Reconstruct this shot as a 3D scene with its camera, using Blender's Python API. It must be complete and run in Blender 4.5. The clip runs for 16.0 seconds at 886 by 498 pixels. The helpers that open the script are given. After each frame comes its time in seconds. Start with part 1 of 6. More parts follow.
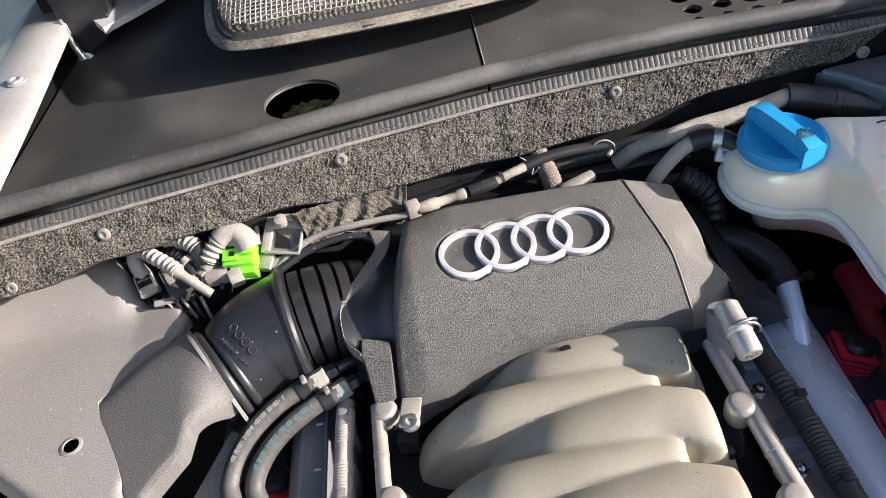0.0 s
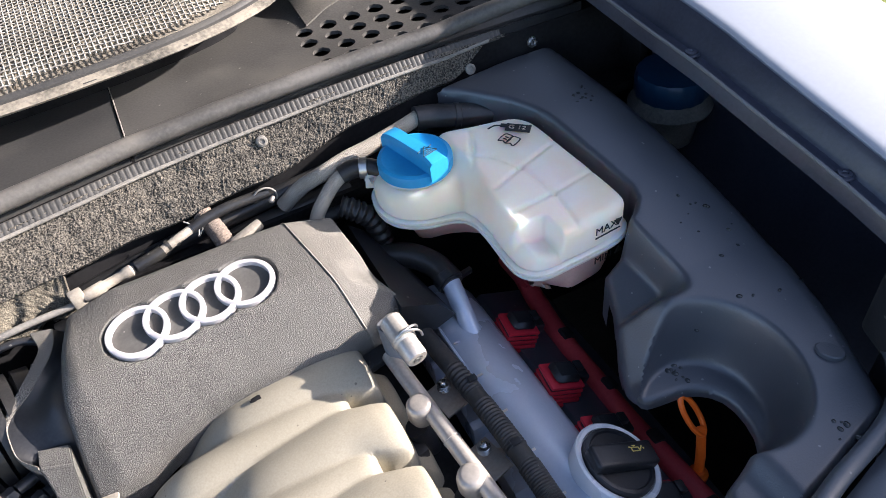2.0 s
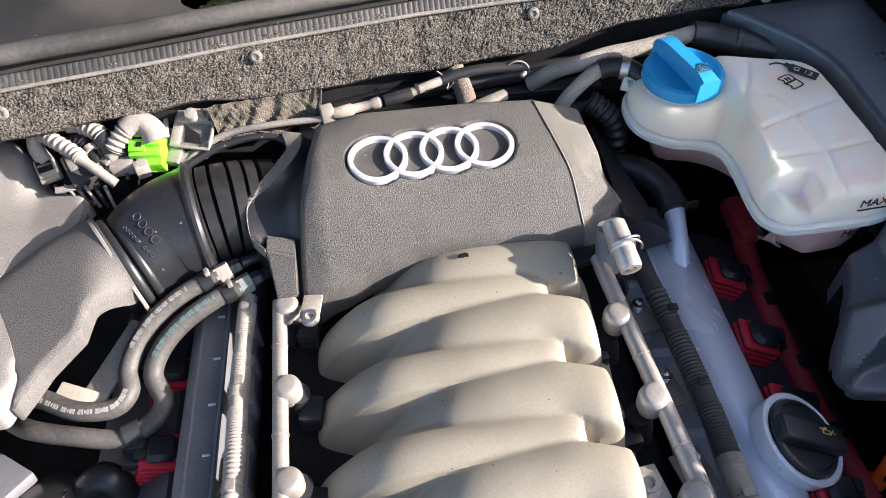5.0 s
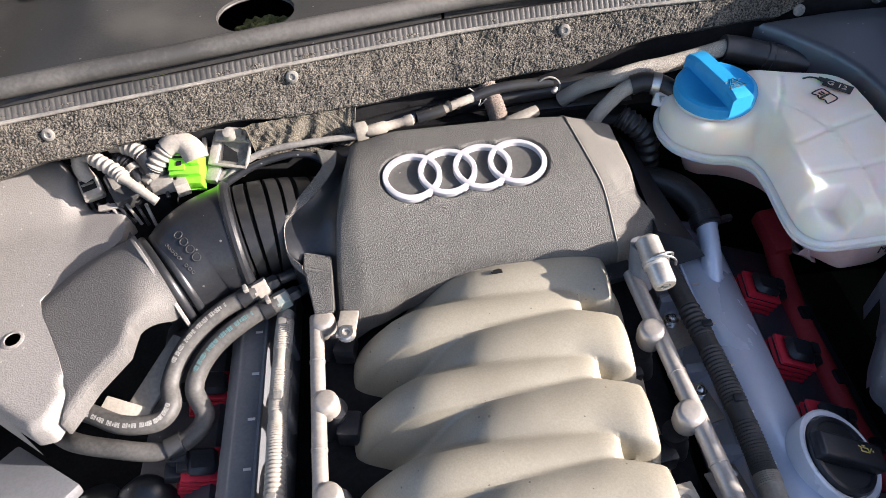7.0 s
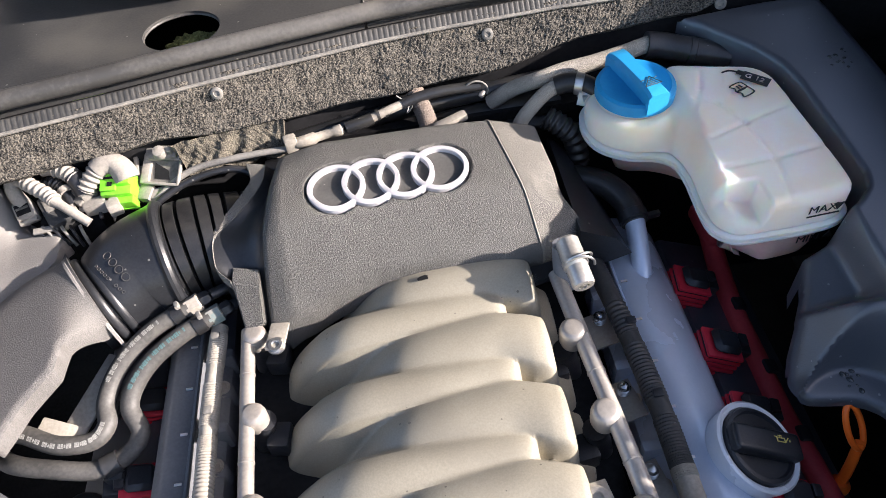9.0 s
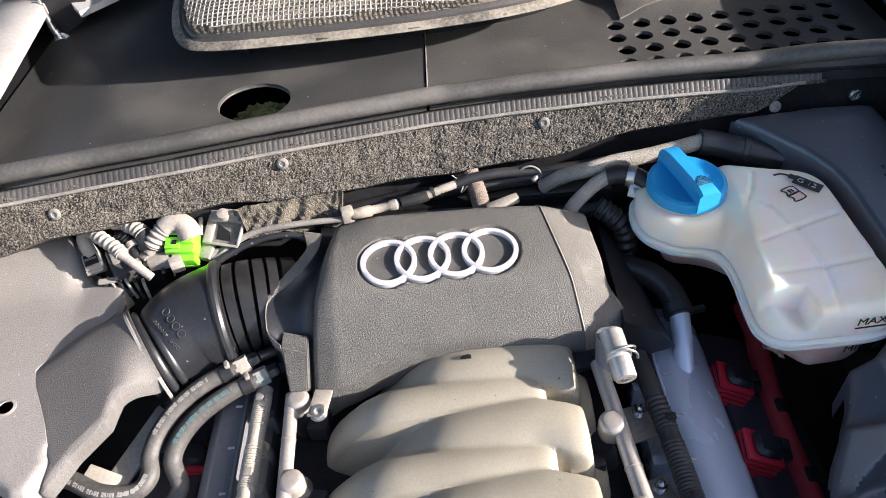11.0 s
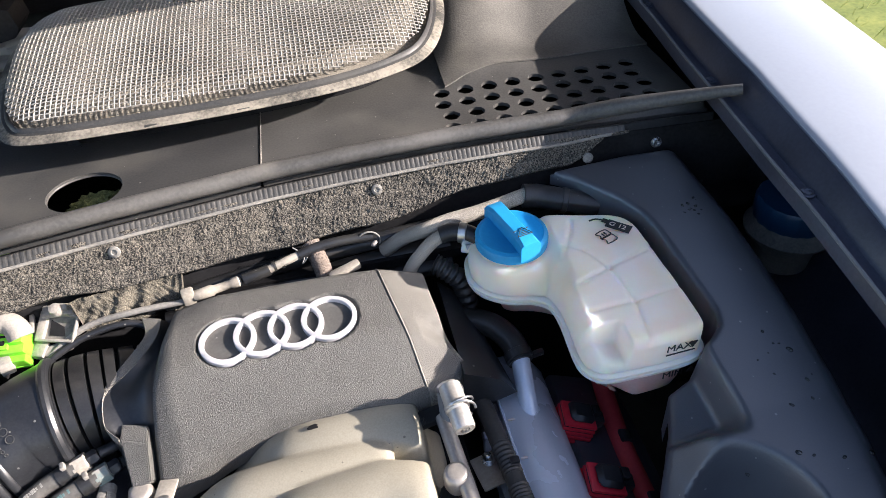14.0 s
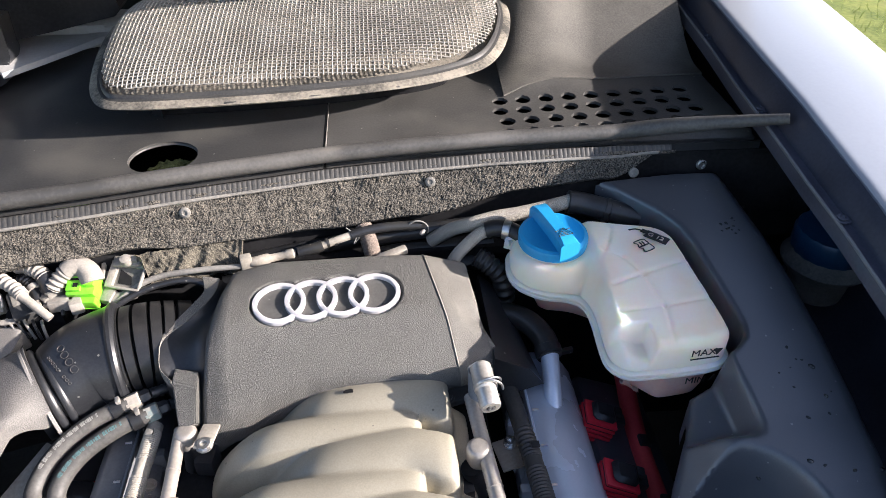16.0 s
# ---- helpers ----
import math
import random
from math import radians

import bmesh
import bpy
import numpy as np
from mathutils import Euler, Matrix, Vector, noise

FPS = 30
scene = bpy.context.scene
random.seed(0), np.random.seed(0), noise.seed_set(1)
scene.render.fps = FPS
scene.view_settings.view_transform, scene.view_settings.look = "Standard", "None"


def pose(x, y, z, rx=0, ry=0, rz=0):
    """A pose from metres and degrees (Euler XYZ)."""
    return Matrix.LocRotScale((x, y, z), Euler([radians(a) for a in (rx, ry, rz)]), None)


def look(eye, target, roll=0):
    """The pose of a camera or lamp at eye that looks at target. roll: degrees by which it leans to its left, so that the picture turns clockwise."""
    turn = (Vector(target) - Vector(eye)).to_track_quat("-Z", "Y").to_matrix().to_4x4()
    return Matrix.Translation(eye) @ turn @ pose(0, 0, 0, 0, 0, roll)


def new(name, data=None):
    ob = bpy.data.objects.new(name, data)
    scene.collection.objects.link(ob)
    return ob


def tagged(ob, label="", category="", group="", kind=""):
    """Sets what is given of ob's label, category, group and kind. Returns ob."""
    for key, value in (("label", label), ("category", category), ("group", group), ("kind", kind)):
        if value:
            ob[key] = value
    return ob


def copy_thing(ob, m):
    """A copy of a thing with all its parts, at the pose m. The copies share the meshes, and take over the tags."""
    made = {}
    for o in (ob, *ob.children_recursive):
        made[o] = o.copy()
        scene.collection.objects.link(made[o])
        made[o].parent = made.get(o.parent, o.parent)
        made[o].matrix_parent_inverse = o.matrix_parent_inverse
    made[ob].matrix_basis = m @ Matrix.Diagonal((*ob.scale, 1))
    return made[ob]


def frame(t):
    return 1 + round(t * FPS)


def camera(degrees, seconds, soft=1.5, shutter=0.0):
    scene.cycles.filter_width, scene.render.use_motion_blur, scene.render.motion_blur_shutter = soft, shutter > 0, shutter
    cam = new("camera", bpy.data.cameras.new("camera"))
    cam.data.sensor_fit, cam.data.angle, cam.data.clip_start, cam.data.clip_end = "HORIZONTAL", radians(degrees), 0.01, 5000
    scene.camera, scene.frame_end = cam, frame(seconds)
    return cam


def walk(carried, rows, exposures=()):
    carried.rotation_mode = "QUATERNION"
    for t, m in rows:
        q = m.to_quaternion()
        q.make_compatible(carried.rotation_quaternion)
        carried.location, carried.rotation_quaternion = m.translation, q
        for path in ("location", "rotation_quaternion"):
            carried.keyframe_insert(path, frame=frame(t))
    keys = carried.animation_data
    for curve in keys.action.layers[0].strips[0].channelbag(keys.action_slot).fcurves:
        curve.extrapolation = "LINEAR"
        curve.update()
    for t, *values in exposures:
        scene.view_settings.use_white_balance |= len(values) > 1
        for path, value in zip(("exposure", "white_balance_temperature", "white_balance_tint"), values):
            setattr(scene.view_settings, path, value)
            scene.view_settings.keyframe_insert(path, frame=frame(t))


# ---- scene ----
cam = camera(63.8, 16.0, 0.55)
PATH = [
    (0, (-0.0287, 0.0149, 1.3876), (-0.1046, 1.6986, -0.1776), -11.4),
    (0.5, (0.0057, -0.0023, 1.3829), (0.1943, 1.6641, -0.1925), -12.0),
    (1, (0.031, -0.0138, 1.3864), (0.4427, 1.5962, -0.204), -10.7),
    (1.5, (0.0609, -0.0242, 1.3887), (0.5991, 1.5536, -0.196), -9.7),
    (2, (0.0747, -0.0242, 1.4002), (0.6877, 1.5272, -0.1833), -8.4),
    (2.5, (0.092, -0.0218, 1.4025), (0.7095, 1.5272, -0.1822), -6.8),
    (3, (0.0931, -0.0126, 1.4048), (0.6474, 1.5352, -0.204), -4.8),
    (3.5, (0.0575, -0.0011, 1.3979), (0.4956, 1.5571, -0.2362), -3.4),
    (4, (0.0196, -0.0092, 1.3876), (0.3323, 1.541, -0.2834), -2.6),
    (4.5, (-0.0011, -0.0184, 1.3806), (0.2139, 1.5122, -0.3225), -1.9),
    (5, (-0.0115, -0.0207, 1.3829), (0.1138, 1.4869, -0.3489), -2.4),
    (5.2, (-0.0138, -0.0196, 1.3806), (0.0862, 1.4858, -0.3547), -2.6),
    (7.3, (-0.0218, -0.0149, 1.399), (0.0356, 1.518, -0.3144), -4.7),
    (7.5, (-0.0196, -0.0138, 1.4002), (0.0437, 1.5249, -0.3075), -4.9),
    (8, (-0.0034, -0.0172, 1.4128), (0.069, 1.5329, -0.2845), -6.2),
    (8.5, (0.0448, -0.0242, 1.4128), (0.1115, 1.4996, -0.3075), -7.1),
    (8.7, (0.054, -0.023, 1.4059), (0.1138, 1.4869, -0.3271), -7.3),
    (10.8, (0.046, -0.0126, 1.4358), (-0.0242, 1.572, -0.2305), -5.7),
    (11, (0.046, -0.0138, 1.4382), (-0.008, 1.6341, -0.1649), -5.9),
    (11.5, (0.077, -0.0184, 1.4462), (0.1069, 1.7147, -0.066), -6.8),
    (12, (0.138, -0.0161, 1.4462), (0.299, 1.7192, -0.0545), -6.9),
    (12.5, (0.1541, -0.0287, 1.4266), (0.4094, 1.6767, -0.0959), -6.6),
    (13, (0.1472, -0.0356, 1.4278), (0.4358, 1.6571, -0.1005), -6.0),
    (13.5, (0.1288, -0.031, 1.4462), (0.422, 1.6802, -0.0626), -5.0),
    (14, (0.1184, -0.0356, 1.4508), (0.3864, 1.7066, -0.027), -4.4),
    (14.5, (0.1012, -0.0471, 1.452), (0.3312, 1.725, 0.003), -4.0),
    (15, (0.0989, -0.0575, 1.452), (0.2955, 1.733, 0.0214), -3.4),
    (15.5, (0.0943, -0.0701, 1.4439), (0.2691, 1.7342, 0.0271), -2.4),
    (16, (0.1035, -0.0966, 1.4473), (0.2553, 1.7181, 0.0432), -0.9),
]
walk(cam, [(t, look(eye, target, roll)) for t, eye, target, roll in PATH], [(0.0, 1.3, 6250, 16), (1.0, 1.58, 6250, 17), (2.5, 1.74, 6250, 18), (3.4, 1.72, 6250, 18), (4.2, 1.62, 6300, 18), (5.2, 1.54, 6300, 18), (8.7, 1.52, 6300, 18), (10.8, 1.5, 6250, 17), (13.5, 1.58, 6250, 17), (16.0, 1.5, 6200, 17)])

# ---- light ----
world = bpy.data.worlds.new("daylight")
scene.world = world
world.use_nodes = True
sky = world.node_tree.nodes.new("ShaderNodeTexSky")
sky.sky_type, sky.sun_disc = "NISHITA", False
sky.air_density, sky.dust_density, sky.ozone_density = 0.9, 1.8, 0.7
SUN = Vector((1.0, -0.22, 0.381)).normalized()
sky.sun_elevation = math.asin(SUN.z)
sky.sun_rotation = math.atan2(SUN.x, SUN.y)
world.node_tree.links.new(sky.outputs[0], world.node_tree.nodes["Background"].inputs[0])
world.node_tree.nodes["Background"].inputs[1].default_value = 0.115
sun = new("sun", bpy.data.lights.new("sun", "SUN"))
sun.data.energy, sun.data.angle, sun.data.color = 4.9, radians(0.53), (1.0, 0.92, 0.81)
sun.matrix_world = look(SUN * 10, (0, 0, 0))

# The drawing below is in units of UNIT metres about the point (0, 0, 1).
UNIT = 1.15
TO_METRES = Matrix.Translation((0, 0, 1)) @ Matrix.Scale(UNIT, 4) @ Matrix.Translation((0, 0, -1))


# ---- materials ----
def surface(name, low, high, rough=0.5, metal=0.0, scale=12.0, fine=300.0, bump=0.0, mix=0.35, grey=0.12, coat=0.0, dust=None, dusty=0.55, crisp=0.14, specks=None, many=0.55):
    """Two colours mixed by coarse noise, a fine grain, roughness that varies, and dust of its own colour in patches."""
    m = bpy.data.materials.new(name)
    m.use_nodes = True
    n, l = m.node_tree.nodes, m.node_tree.links
    b = n["Principled BSDF"]
    co = n.new("ShaderNodeTexCoord").outputs["Object"]

    def grain(s, detail):
        t = n.new("ShaderNodeTexNoise")
        t.inputs["Scale"].default_value, t.inputs["Detail"].default_value = s, detail
        l.new(co, t.inputs["Vector"])
        return t.outputs["Fac"]

    def ramp(f, a, c):
        r = n.new("ShaderNodeMapRange")
        l.new(f, r.inputs[0])
        r.inputs[1].default_value, r.inputs[2].default_value, r.inputs[3].default_value, r.inputs[4].default_value = a, c, 0, 1
        return r.outputs[0]

    def blend(f, a, c):
        x = n.new("ShaderNodeMix")
        x.data_type = "RGBA"
        l.new(f, x.inputs[0])
        for k, v in ((6, a), (7, c)):
            if isinstance(v, tuple):
                x.inputs[k].default_value = (*v, 1)
            else:
                l.new(v, x.inputs[k])
        return x.outputs[2]

    coarse, small = grain(scale, 5), grain(fine, 3)
    add = n.new("ShaderNodeMath")
    add.operation, add.inputs[1].default_value = "MULTIPLY_ADD", mix
    l.new(small, add.inputs[0])
    sub = n.new("ShaderNodeMath")
    sub.operation, sub.inputs[1].default_value = "MULTIPLY", 1 - mix
    l.new(coarse, sub.inputs[0])
    l.new(sub.outputs[0], add.inputs[2])
    colour = blend(ramp(add.outputs[0], 0.5 - crisp, 0.5 + crisp), low, high)
    if dust:
        colour = blend(ramp(grain(scale * 0.6, 8), dusty, dusty + 0.22), colour, dust)
    if specks:
        v = n.new("ShaderNodeTexVoronoi")
        v.inputs["Scale"].default_value = 130.0
        l.new(co, v.inputs["Vector"])
        pick = n.new("ShaderNodeSeparateColor")
        l.new(v.outputs["Color"], pick.inputs[0])
        size = n.new("ShaderNodeMapRange")
        l.new(pick.outputs[0], size.inputs[0])
        size.inputs[1].default_value, size.inputs[2].default_value, size.inputs[3].default_value, size.inputs[4].default_value = many, 1.0, 0.0, 0.17
        less = n.new("ShaderNodeMath")
        less.operation = "LESS_THAN"
        l.new(v.outputs["Distance"], less.inputs[0])
        l.new(size.outputs[0], less.inputs[1])
        colour = blend(less.outputs[0], colour, specks)
    l.new(colour, b.inputs["Base Color"])
    r = n.new("ShaderNodeMapRange")
    l.new(coarse, r.inputs[0])
    r.inputs[3].default_value, r.inputs[4].default_value = rough - grey, rough + grey
    l.new(r.outputs[0], b.inputs["Roughness"])
    b.inputs["Metallic"].default_value = metal
    b.inputs["Coat Weight"].default_value = coat
    if bump:
        k = n.new("ShaderNodeBump")
        k.inputs["Strength"].default_value, k.inputs["Distance"].default_value = bump, 0.002
        l.new(small, k.inputs["Height"])
        l.new(k.outputs[0], b.inputs["Normal"])
    return m


cover_plastic = surface("cover_plastic", (0.008, 0.008, 0.008), (0.2, 0.194, 0.176), 0.6, scale=9, fine=1200, bump=0.7, mix=0.92, dust=(0.2, 0.19, 0.165), dusty=0.68, crisp=0.1)
strip_plastic = surface("strip_plastic", (0.05, 0.047, 0.042), (0.31, 0.292, 0.252), 0.65, scale=9, fine=1300, bump=0.5, mix=0.7, dust=(0.3, 0.28, 0.235), dusty=0.56, crisp=0.08)
smooth_black = surface("smooth_black", (0.012, 0.013, 0.015), (0.03, 0.031, 0.034), 0.34, scale=20, fine=400, bump=0.05, dust=(0.045, 0.044, 0.04), specks=(0.16, 0.155, 0.14), many=0.7)
rubber_black = surface("rubber_black", (0.012, 0.012, 0.013), (0.03, 0.03, 0.03), 0.36, scale=25, fine=500, bump=0.08, dust=(0.055, 0.052, 0.047), dusty=0.62)
emblem_black = surface("emblem_black", (0.075, 0.073, 0.069), (0.115, 0.112, 0.105), 0.5, scale=30, fine=300, bump=0.05, specks=(0.3, 0.29, 0.27), many=0.85)
# near-black: puts the deep shade of bay, gaps and holes into the colour
black_and_shade = surface("black_and_shade", (0.006, 0.006, 0.007), (0.02, 0.02, 0.021), 0.75, scale=14, fine=200)
tray_plastic = surface("tray_plastic", (0.035, 0.0355, 0.0365), (0.07, 0.069, 0.066), 0.46, scale=8, fine=350, bump=0.06, dust=(0.12, 0.114, 0.1), dusty=0.56, specks=(0.2, 0.195, 0.18), many=0.86)
tray_plastic.node_tree.nodes["Principled BSDF"].inputs["Specular IOR Level"].default_value = 0.28
felt_grey = surface("felt_grey", (0.008, 0.008, 0.0075), (0.155, 0.14, 0.116), 0.95, scale=70, fine=560, bump=1.0, mix=0.75, crisp=0.1)
seal_rubber = surface("seal_rubber", (0.05, 0.049, 0.047), (0.12, 0.115, 0.107), 0.5, scale=14, fine=250, bump=0.1, dust=(0.22, 0.205, 0.18), dusty=0.6)
manifold_paint = surface("manifold_paint", (0.27, 0.245, 0.187), (0.362, 0.331, 0.256), 0.5, metal=0.08, scale=9, fine=600, bump=0.06, mix=0.4, dust=(0.21, 0.19, 0.15), dusty=0.6, specks=(0.16, 0.14, 0.11), many=0.8)
rail_metal = surface("rail_metal", (0.33, 0.3, 0.265), (0.48, 0.44, 0.39), 0.38, metal=0.4, scale=18, fine=300, bump=0.05)
dusty_beige = surface("dusty_beige", (0.25, 0.228, 0.19), (0.42, 0.385, 0.325), 0.75, scale=22, fine=300, bump=0.12)
dusty_grey = surface("dusty_grey", (0.13, 0.125, 0.115), (0.28, 0.265, 0.235), 0.7, scale=22, fine=300, bump=0.1)
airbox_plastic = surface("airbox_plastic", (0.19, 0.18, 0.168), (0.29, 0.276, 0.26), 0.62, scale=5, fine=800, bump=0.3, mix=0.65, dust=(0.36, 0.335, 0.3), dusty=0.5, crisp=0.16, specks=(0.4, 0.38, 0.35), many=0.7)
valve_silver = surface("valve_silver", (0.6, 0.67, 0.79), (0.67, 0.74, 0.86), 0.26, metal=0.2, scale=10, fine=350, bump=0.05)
# dull metal; on the left valve cover it stands for shaded silver
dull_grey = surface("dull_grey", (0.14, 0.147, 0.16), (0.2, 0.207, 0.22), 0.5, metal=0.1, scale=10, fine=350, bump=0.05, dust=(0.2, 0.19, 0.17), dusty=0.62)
bright_metal = surface("bright_metal", (0.5, 0.5, 0.5), (0.7, 0.69, 0.66), 0.3, metal=0.9, scale=30, fine=300)
ring_silver = surface("ring_silver", (0.5, 0.485, 0.49), (0.57, 0.555, 0.56), 0.42, metal=0.1, scale=20, fine=200)
wire_metal = surface("wire_metal", (0.29, 0.275, 0.245), (0.42, 0.4, 0.36), 0.5, metal=0.2, scale=20, fine=300)
wing_plastic = surface("wing_plastic", (0.046, 0.052, 0.064), (0.061, 0.068, 0.082), 0.42, scale=6, fine=700, bump=0.12, dust=(0.07, 0.075, 0.082), dusty=0.58, specks=(0.2, 0.2, 0.2), many=0.75)
# dark blue-grey with dust patches; the opposite wing's flange is pale
flange_dark = surface("flange_dark", (0.034, 0.038, 0.056), (0.06, 0.066, 0.092), 0.34, scale=12, fine=250, bump=0.08, dust=(0.13, 0.13, 0.135), dusty=0.6)
white_paint = surface("white_paint", (0.3, 0.325, 0.37), (0.33, 0.355, 0.4), 0.3, scale=3, fine=200, grey=0.04, coat=0.25)
dirty_white = surface("dirty_white", (0.42, 0.41, 0.39), (0.56, 0.545, 0.52), 0.45, scale=10, fine=200, dust=(0.26, 0.24, 0.2), dusty=0.58)
cap_blue = surface("cap_blue", (0.015, 0.27, 0.56), (0.02, 0.32, 0.62), 0.42, scale=20, fine=300, bump=0.03)
cap_blue_shade = surface("cap_blue_shade", (0.008, 0.045, 0.1), (0.012, 0.06, 0.13), 0.4, scale=20, fine=300)
cap_black = surface("cap_black", (0.014, 0.015, 0.018), (0.03, 0.031, 0.035), 0.4, scale=30, fine=500, bump=0.1)
coil_red = surface("coil_red", (0.62, 0.025, 0.045), (0.75, 0.035, 0.06), 0.45, scale=30, fine=300, bump=0.05)
black_and_shade.node_tree.nodes["Principled BSDF"].inputs["Specular IOR Level"].default_value = 0.15
wing_plastic.node_tree.nodes["Principled BSDF"].inputs["Specular IOR Level"].default_value = 0.8
wing_plastic.node_tree.nodes["Principled BSDF"].inputs["Coat Weight"].default_value = 0.6
wing_plastic.node_tree.nodes["Principled BSDF"].inputs["Coat Roughness"].default_value = 0.38
cable_red = surface("cable_red", (0.45, 0.04, 0.05), (0.58, 0.06, 0.07), 0.5, scale=20, fine=300, bump=0.1)
dip_orange = surface("dip_orange", (0.9, 0.13, 0.012), (0.98, 0.18, 0.02), 0.4, scale=20, fine=300)
lock_green = surface("lock_green", (0.16, 0.62, 0.02), (0.24, 0.75, 0.04), 0.4, scale=40, fine=300)
moss_green = surface("moss_green", (0.09, 0.095, 0.025), (0.36, 0.35, 0.12), 0.9, scale=90, fine=600, bump=1.0)
grass_green = surface("grass_green", (0.09, 0.13, 0.02), (0.26, 0.28, 0.06), 0.9, scale=3, fine=40, bump=0.3, dust=(0.2, 0.16, 0.1), dusty=0.62)
blade_green = surface("blade_green", (0.13, 0.2, 0.025), (0.34, 0.38, 0.08), 0.7, scale=4, fine=60)
earth_brown = surface("earth_brown", (0.1, 0.075, 0.05), (0.24, 0.19, 0.13), 0.95, scale=12, fine=120, bump=0.6)
ink_black = surface("ink_black", (0.012, 0.012, 0.013), (0.02, 0.02, 0.02), 0.6)
ink_yellow = surface("ink_yellow", (0.55, 0.42, 0.1), (0.65, 0.5, 0.15), 0.6)
ink_white = surface("ink_white", (0.14, 0.14, 0.13), (0.36, 0.355, 0.33), 0.7, fine=900, mix=0.7)
ink_teal = surface("ink_teal", (0.07, 0.13, 0.135), (0.13, 0.22, 0.22), 0.7, fine=900, mix=0.7)
# yellow patches: aged plastic, and the sun's warm glow through it painted in
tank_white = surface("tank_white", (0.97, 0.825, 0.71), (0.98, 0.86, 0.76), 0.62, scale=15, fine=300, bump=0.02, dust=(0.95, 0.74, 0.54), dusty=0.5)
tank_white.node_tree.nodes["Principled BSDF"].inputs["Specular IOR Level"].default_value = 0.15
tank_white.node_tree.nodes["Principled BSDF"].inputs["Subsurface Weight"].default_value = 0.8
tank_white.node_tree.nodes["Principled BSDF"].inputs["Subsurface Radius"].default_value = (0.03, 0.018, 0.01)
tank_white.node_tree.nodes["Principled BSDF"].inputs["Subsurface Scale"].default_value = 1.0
tank_pink = surface("tank_pink", (0.62, 0.36, 0.32), (0.7, 0.46, 0.41), 0.4, scale=14, fine=300)
tank_pink.node_tree.nodes["Principled BSDF"].inputs["Subsurface Weight"].default_value = 0.5
glass_dark = surface("glass_dark", (0.02, 0.024, 0.026), (0.03, 0.034, 0.036), 0.08, grey=0.02, coat=0.5)


# ---- building ----
def empty(name, base, label, category, group=""):
    ob = new(name)
    ob.location = TO_METRES @ Vector(base)
    return tagged(ob, label, category, group)


def part(name, bm, material, parent=None, label="", sharp=38):
    """Links a bmesh, drawn in place, as one mesh object under a thing or a part."""
    bmesh.ops.recalc_face_normals(bm, faces=bm.faces)
    bm.transform(TO_METRES)
    me = bpy.data.meshes.new(name)
    bm.to_mesh(me)
    bm.free()
    me.materials.append(material)
    me.shade_smooth()
    me.set_sharp_from_angle(angle=radians(sharp))
    ob = new(name, me)
    if parent:
        ob.parent = parent
        if parent.type == "EMPTY":
            ob.matrix_parent_inverse = Matrix.Translation(-parent.location)
    return tagged(ob, label)


def thing(name, bm, material, label, category, group="", kind="", sharp=38):
    return tagged(part(name, bm, material, None, "", sharp), label, category, group, kind)


def curve(points, n=60, closed=False):
    """A smooth line through points of two or three numbers, as n points."""
    p = np.array(points, float)
    k = len(p)
    out = []
    for i in range(n):
        s = i / n * k if closed else i / (n - 1) * (k - 1)
        j = min(int(s), k - 1 if closed else k - 2)
        u = s - j
        a, b, c, d = [p[(j + o) % k] if closed else p[min(max(j + o, 0), k - 1)] for o in (-1, 0, 1, 2)]
        out.append(0.5 * (2 * b + (c - a) * u + (2 * a - 5 * b + 4 * c - d) * u * u + (3 * b - a - 3 * c + d) * u ** 3))
    return np.array(out)


def tube(points, r, seg=14, n=60, closed=False, bm=None, flat=1.0):
    """A round bar along a smooth line; r is a number or a function of the share of the way."""
    bm = bm or bmesh.new()
    p = [Vector(q) for q in (curve(points, n, closed) if len(points) > 2 or closed else np.linspace(points[0], points[-1], n))]
    rings, up = [], None
    for i, q in enumerate(p):
        t = (p[(i + 1) % len(p)] - p[i - 1]) if closed else (p[min(i + 1, len(p) - 1)] - p[max(i - 1, 0)])
        t.normalize()
        if up is None:
            up = t.orthogonal().normalized() if abs(t.z) > 0.9 else (Vector((0, 0, 1)) - t * t.z).normalized()
        up = (up - t * up.dot(t)).normalized()
        side = t.cross(up)
        rad = r(i / (len(p) - 1)) if callable(r) else r
        rings.append([bm.verts.new(q + (up * math.sin(a) * flat + side * math.cos(a)) * rad) for a in (2 * math.pi * k / seg for k in range(seg))])
    for a, b in zip(rings, rings[1:] + rings[:1] if closed else rings[1:]):
        for k in range(seg):
            bm.faces.new((a[k], a[(k + 1) % seg], b[(k + 1) % seg], b[k]))
    if not closed:
        bm.faces.new(rings[0])
        bm.faces.new(rings[-1])
    return bm


def lathe(profile, place=None, seg=36, bm=None, wave=None):
    """Turns (radius, height) points round z, then puts the result at a place (a matrix)."""
    bm = bm or bmesh.new()
    place = place or Matrix()
    rings = []
    for r, z in profile:
        rings.append([bm.verts.new(place @ Vector(((r + (wave(k) if wave else 0)) * math.cos(2 * math.pi * k / seg), (r + (wave(k) if wave else 0)) * math.sin(2 * math.pi * k / seg), z))) for k in range(seg)])
    for a, b in zip(rings, rings[1:]):
        for k in range(seg):
            bm.faces.new((a[k], a[(k + 1) % seg], b[(k + 1) % seg], b[k]))
    bm.faces.new(rings[0])
    bm.faces.new(rings[-1])
    return bm


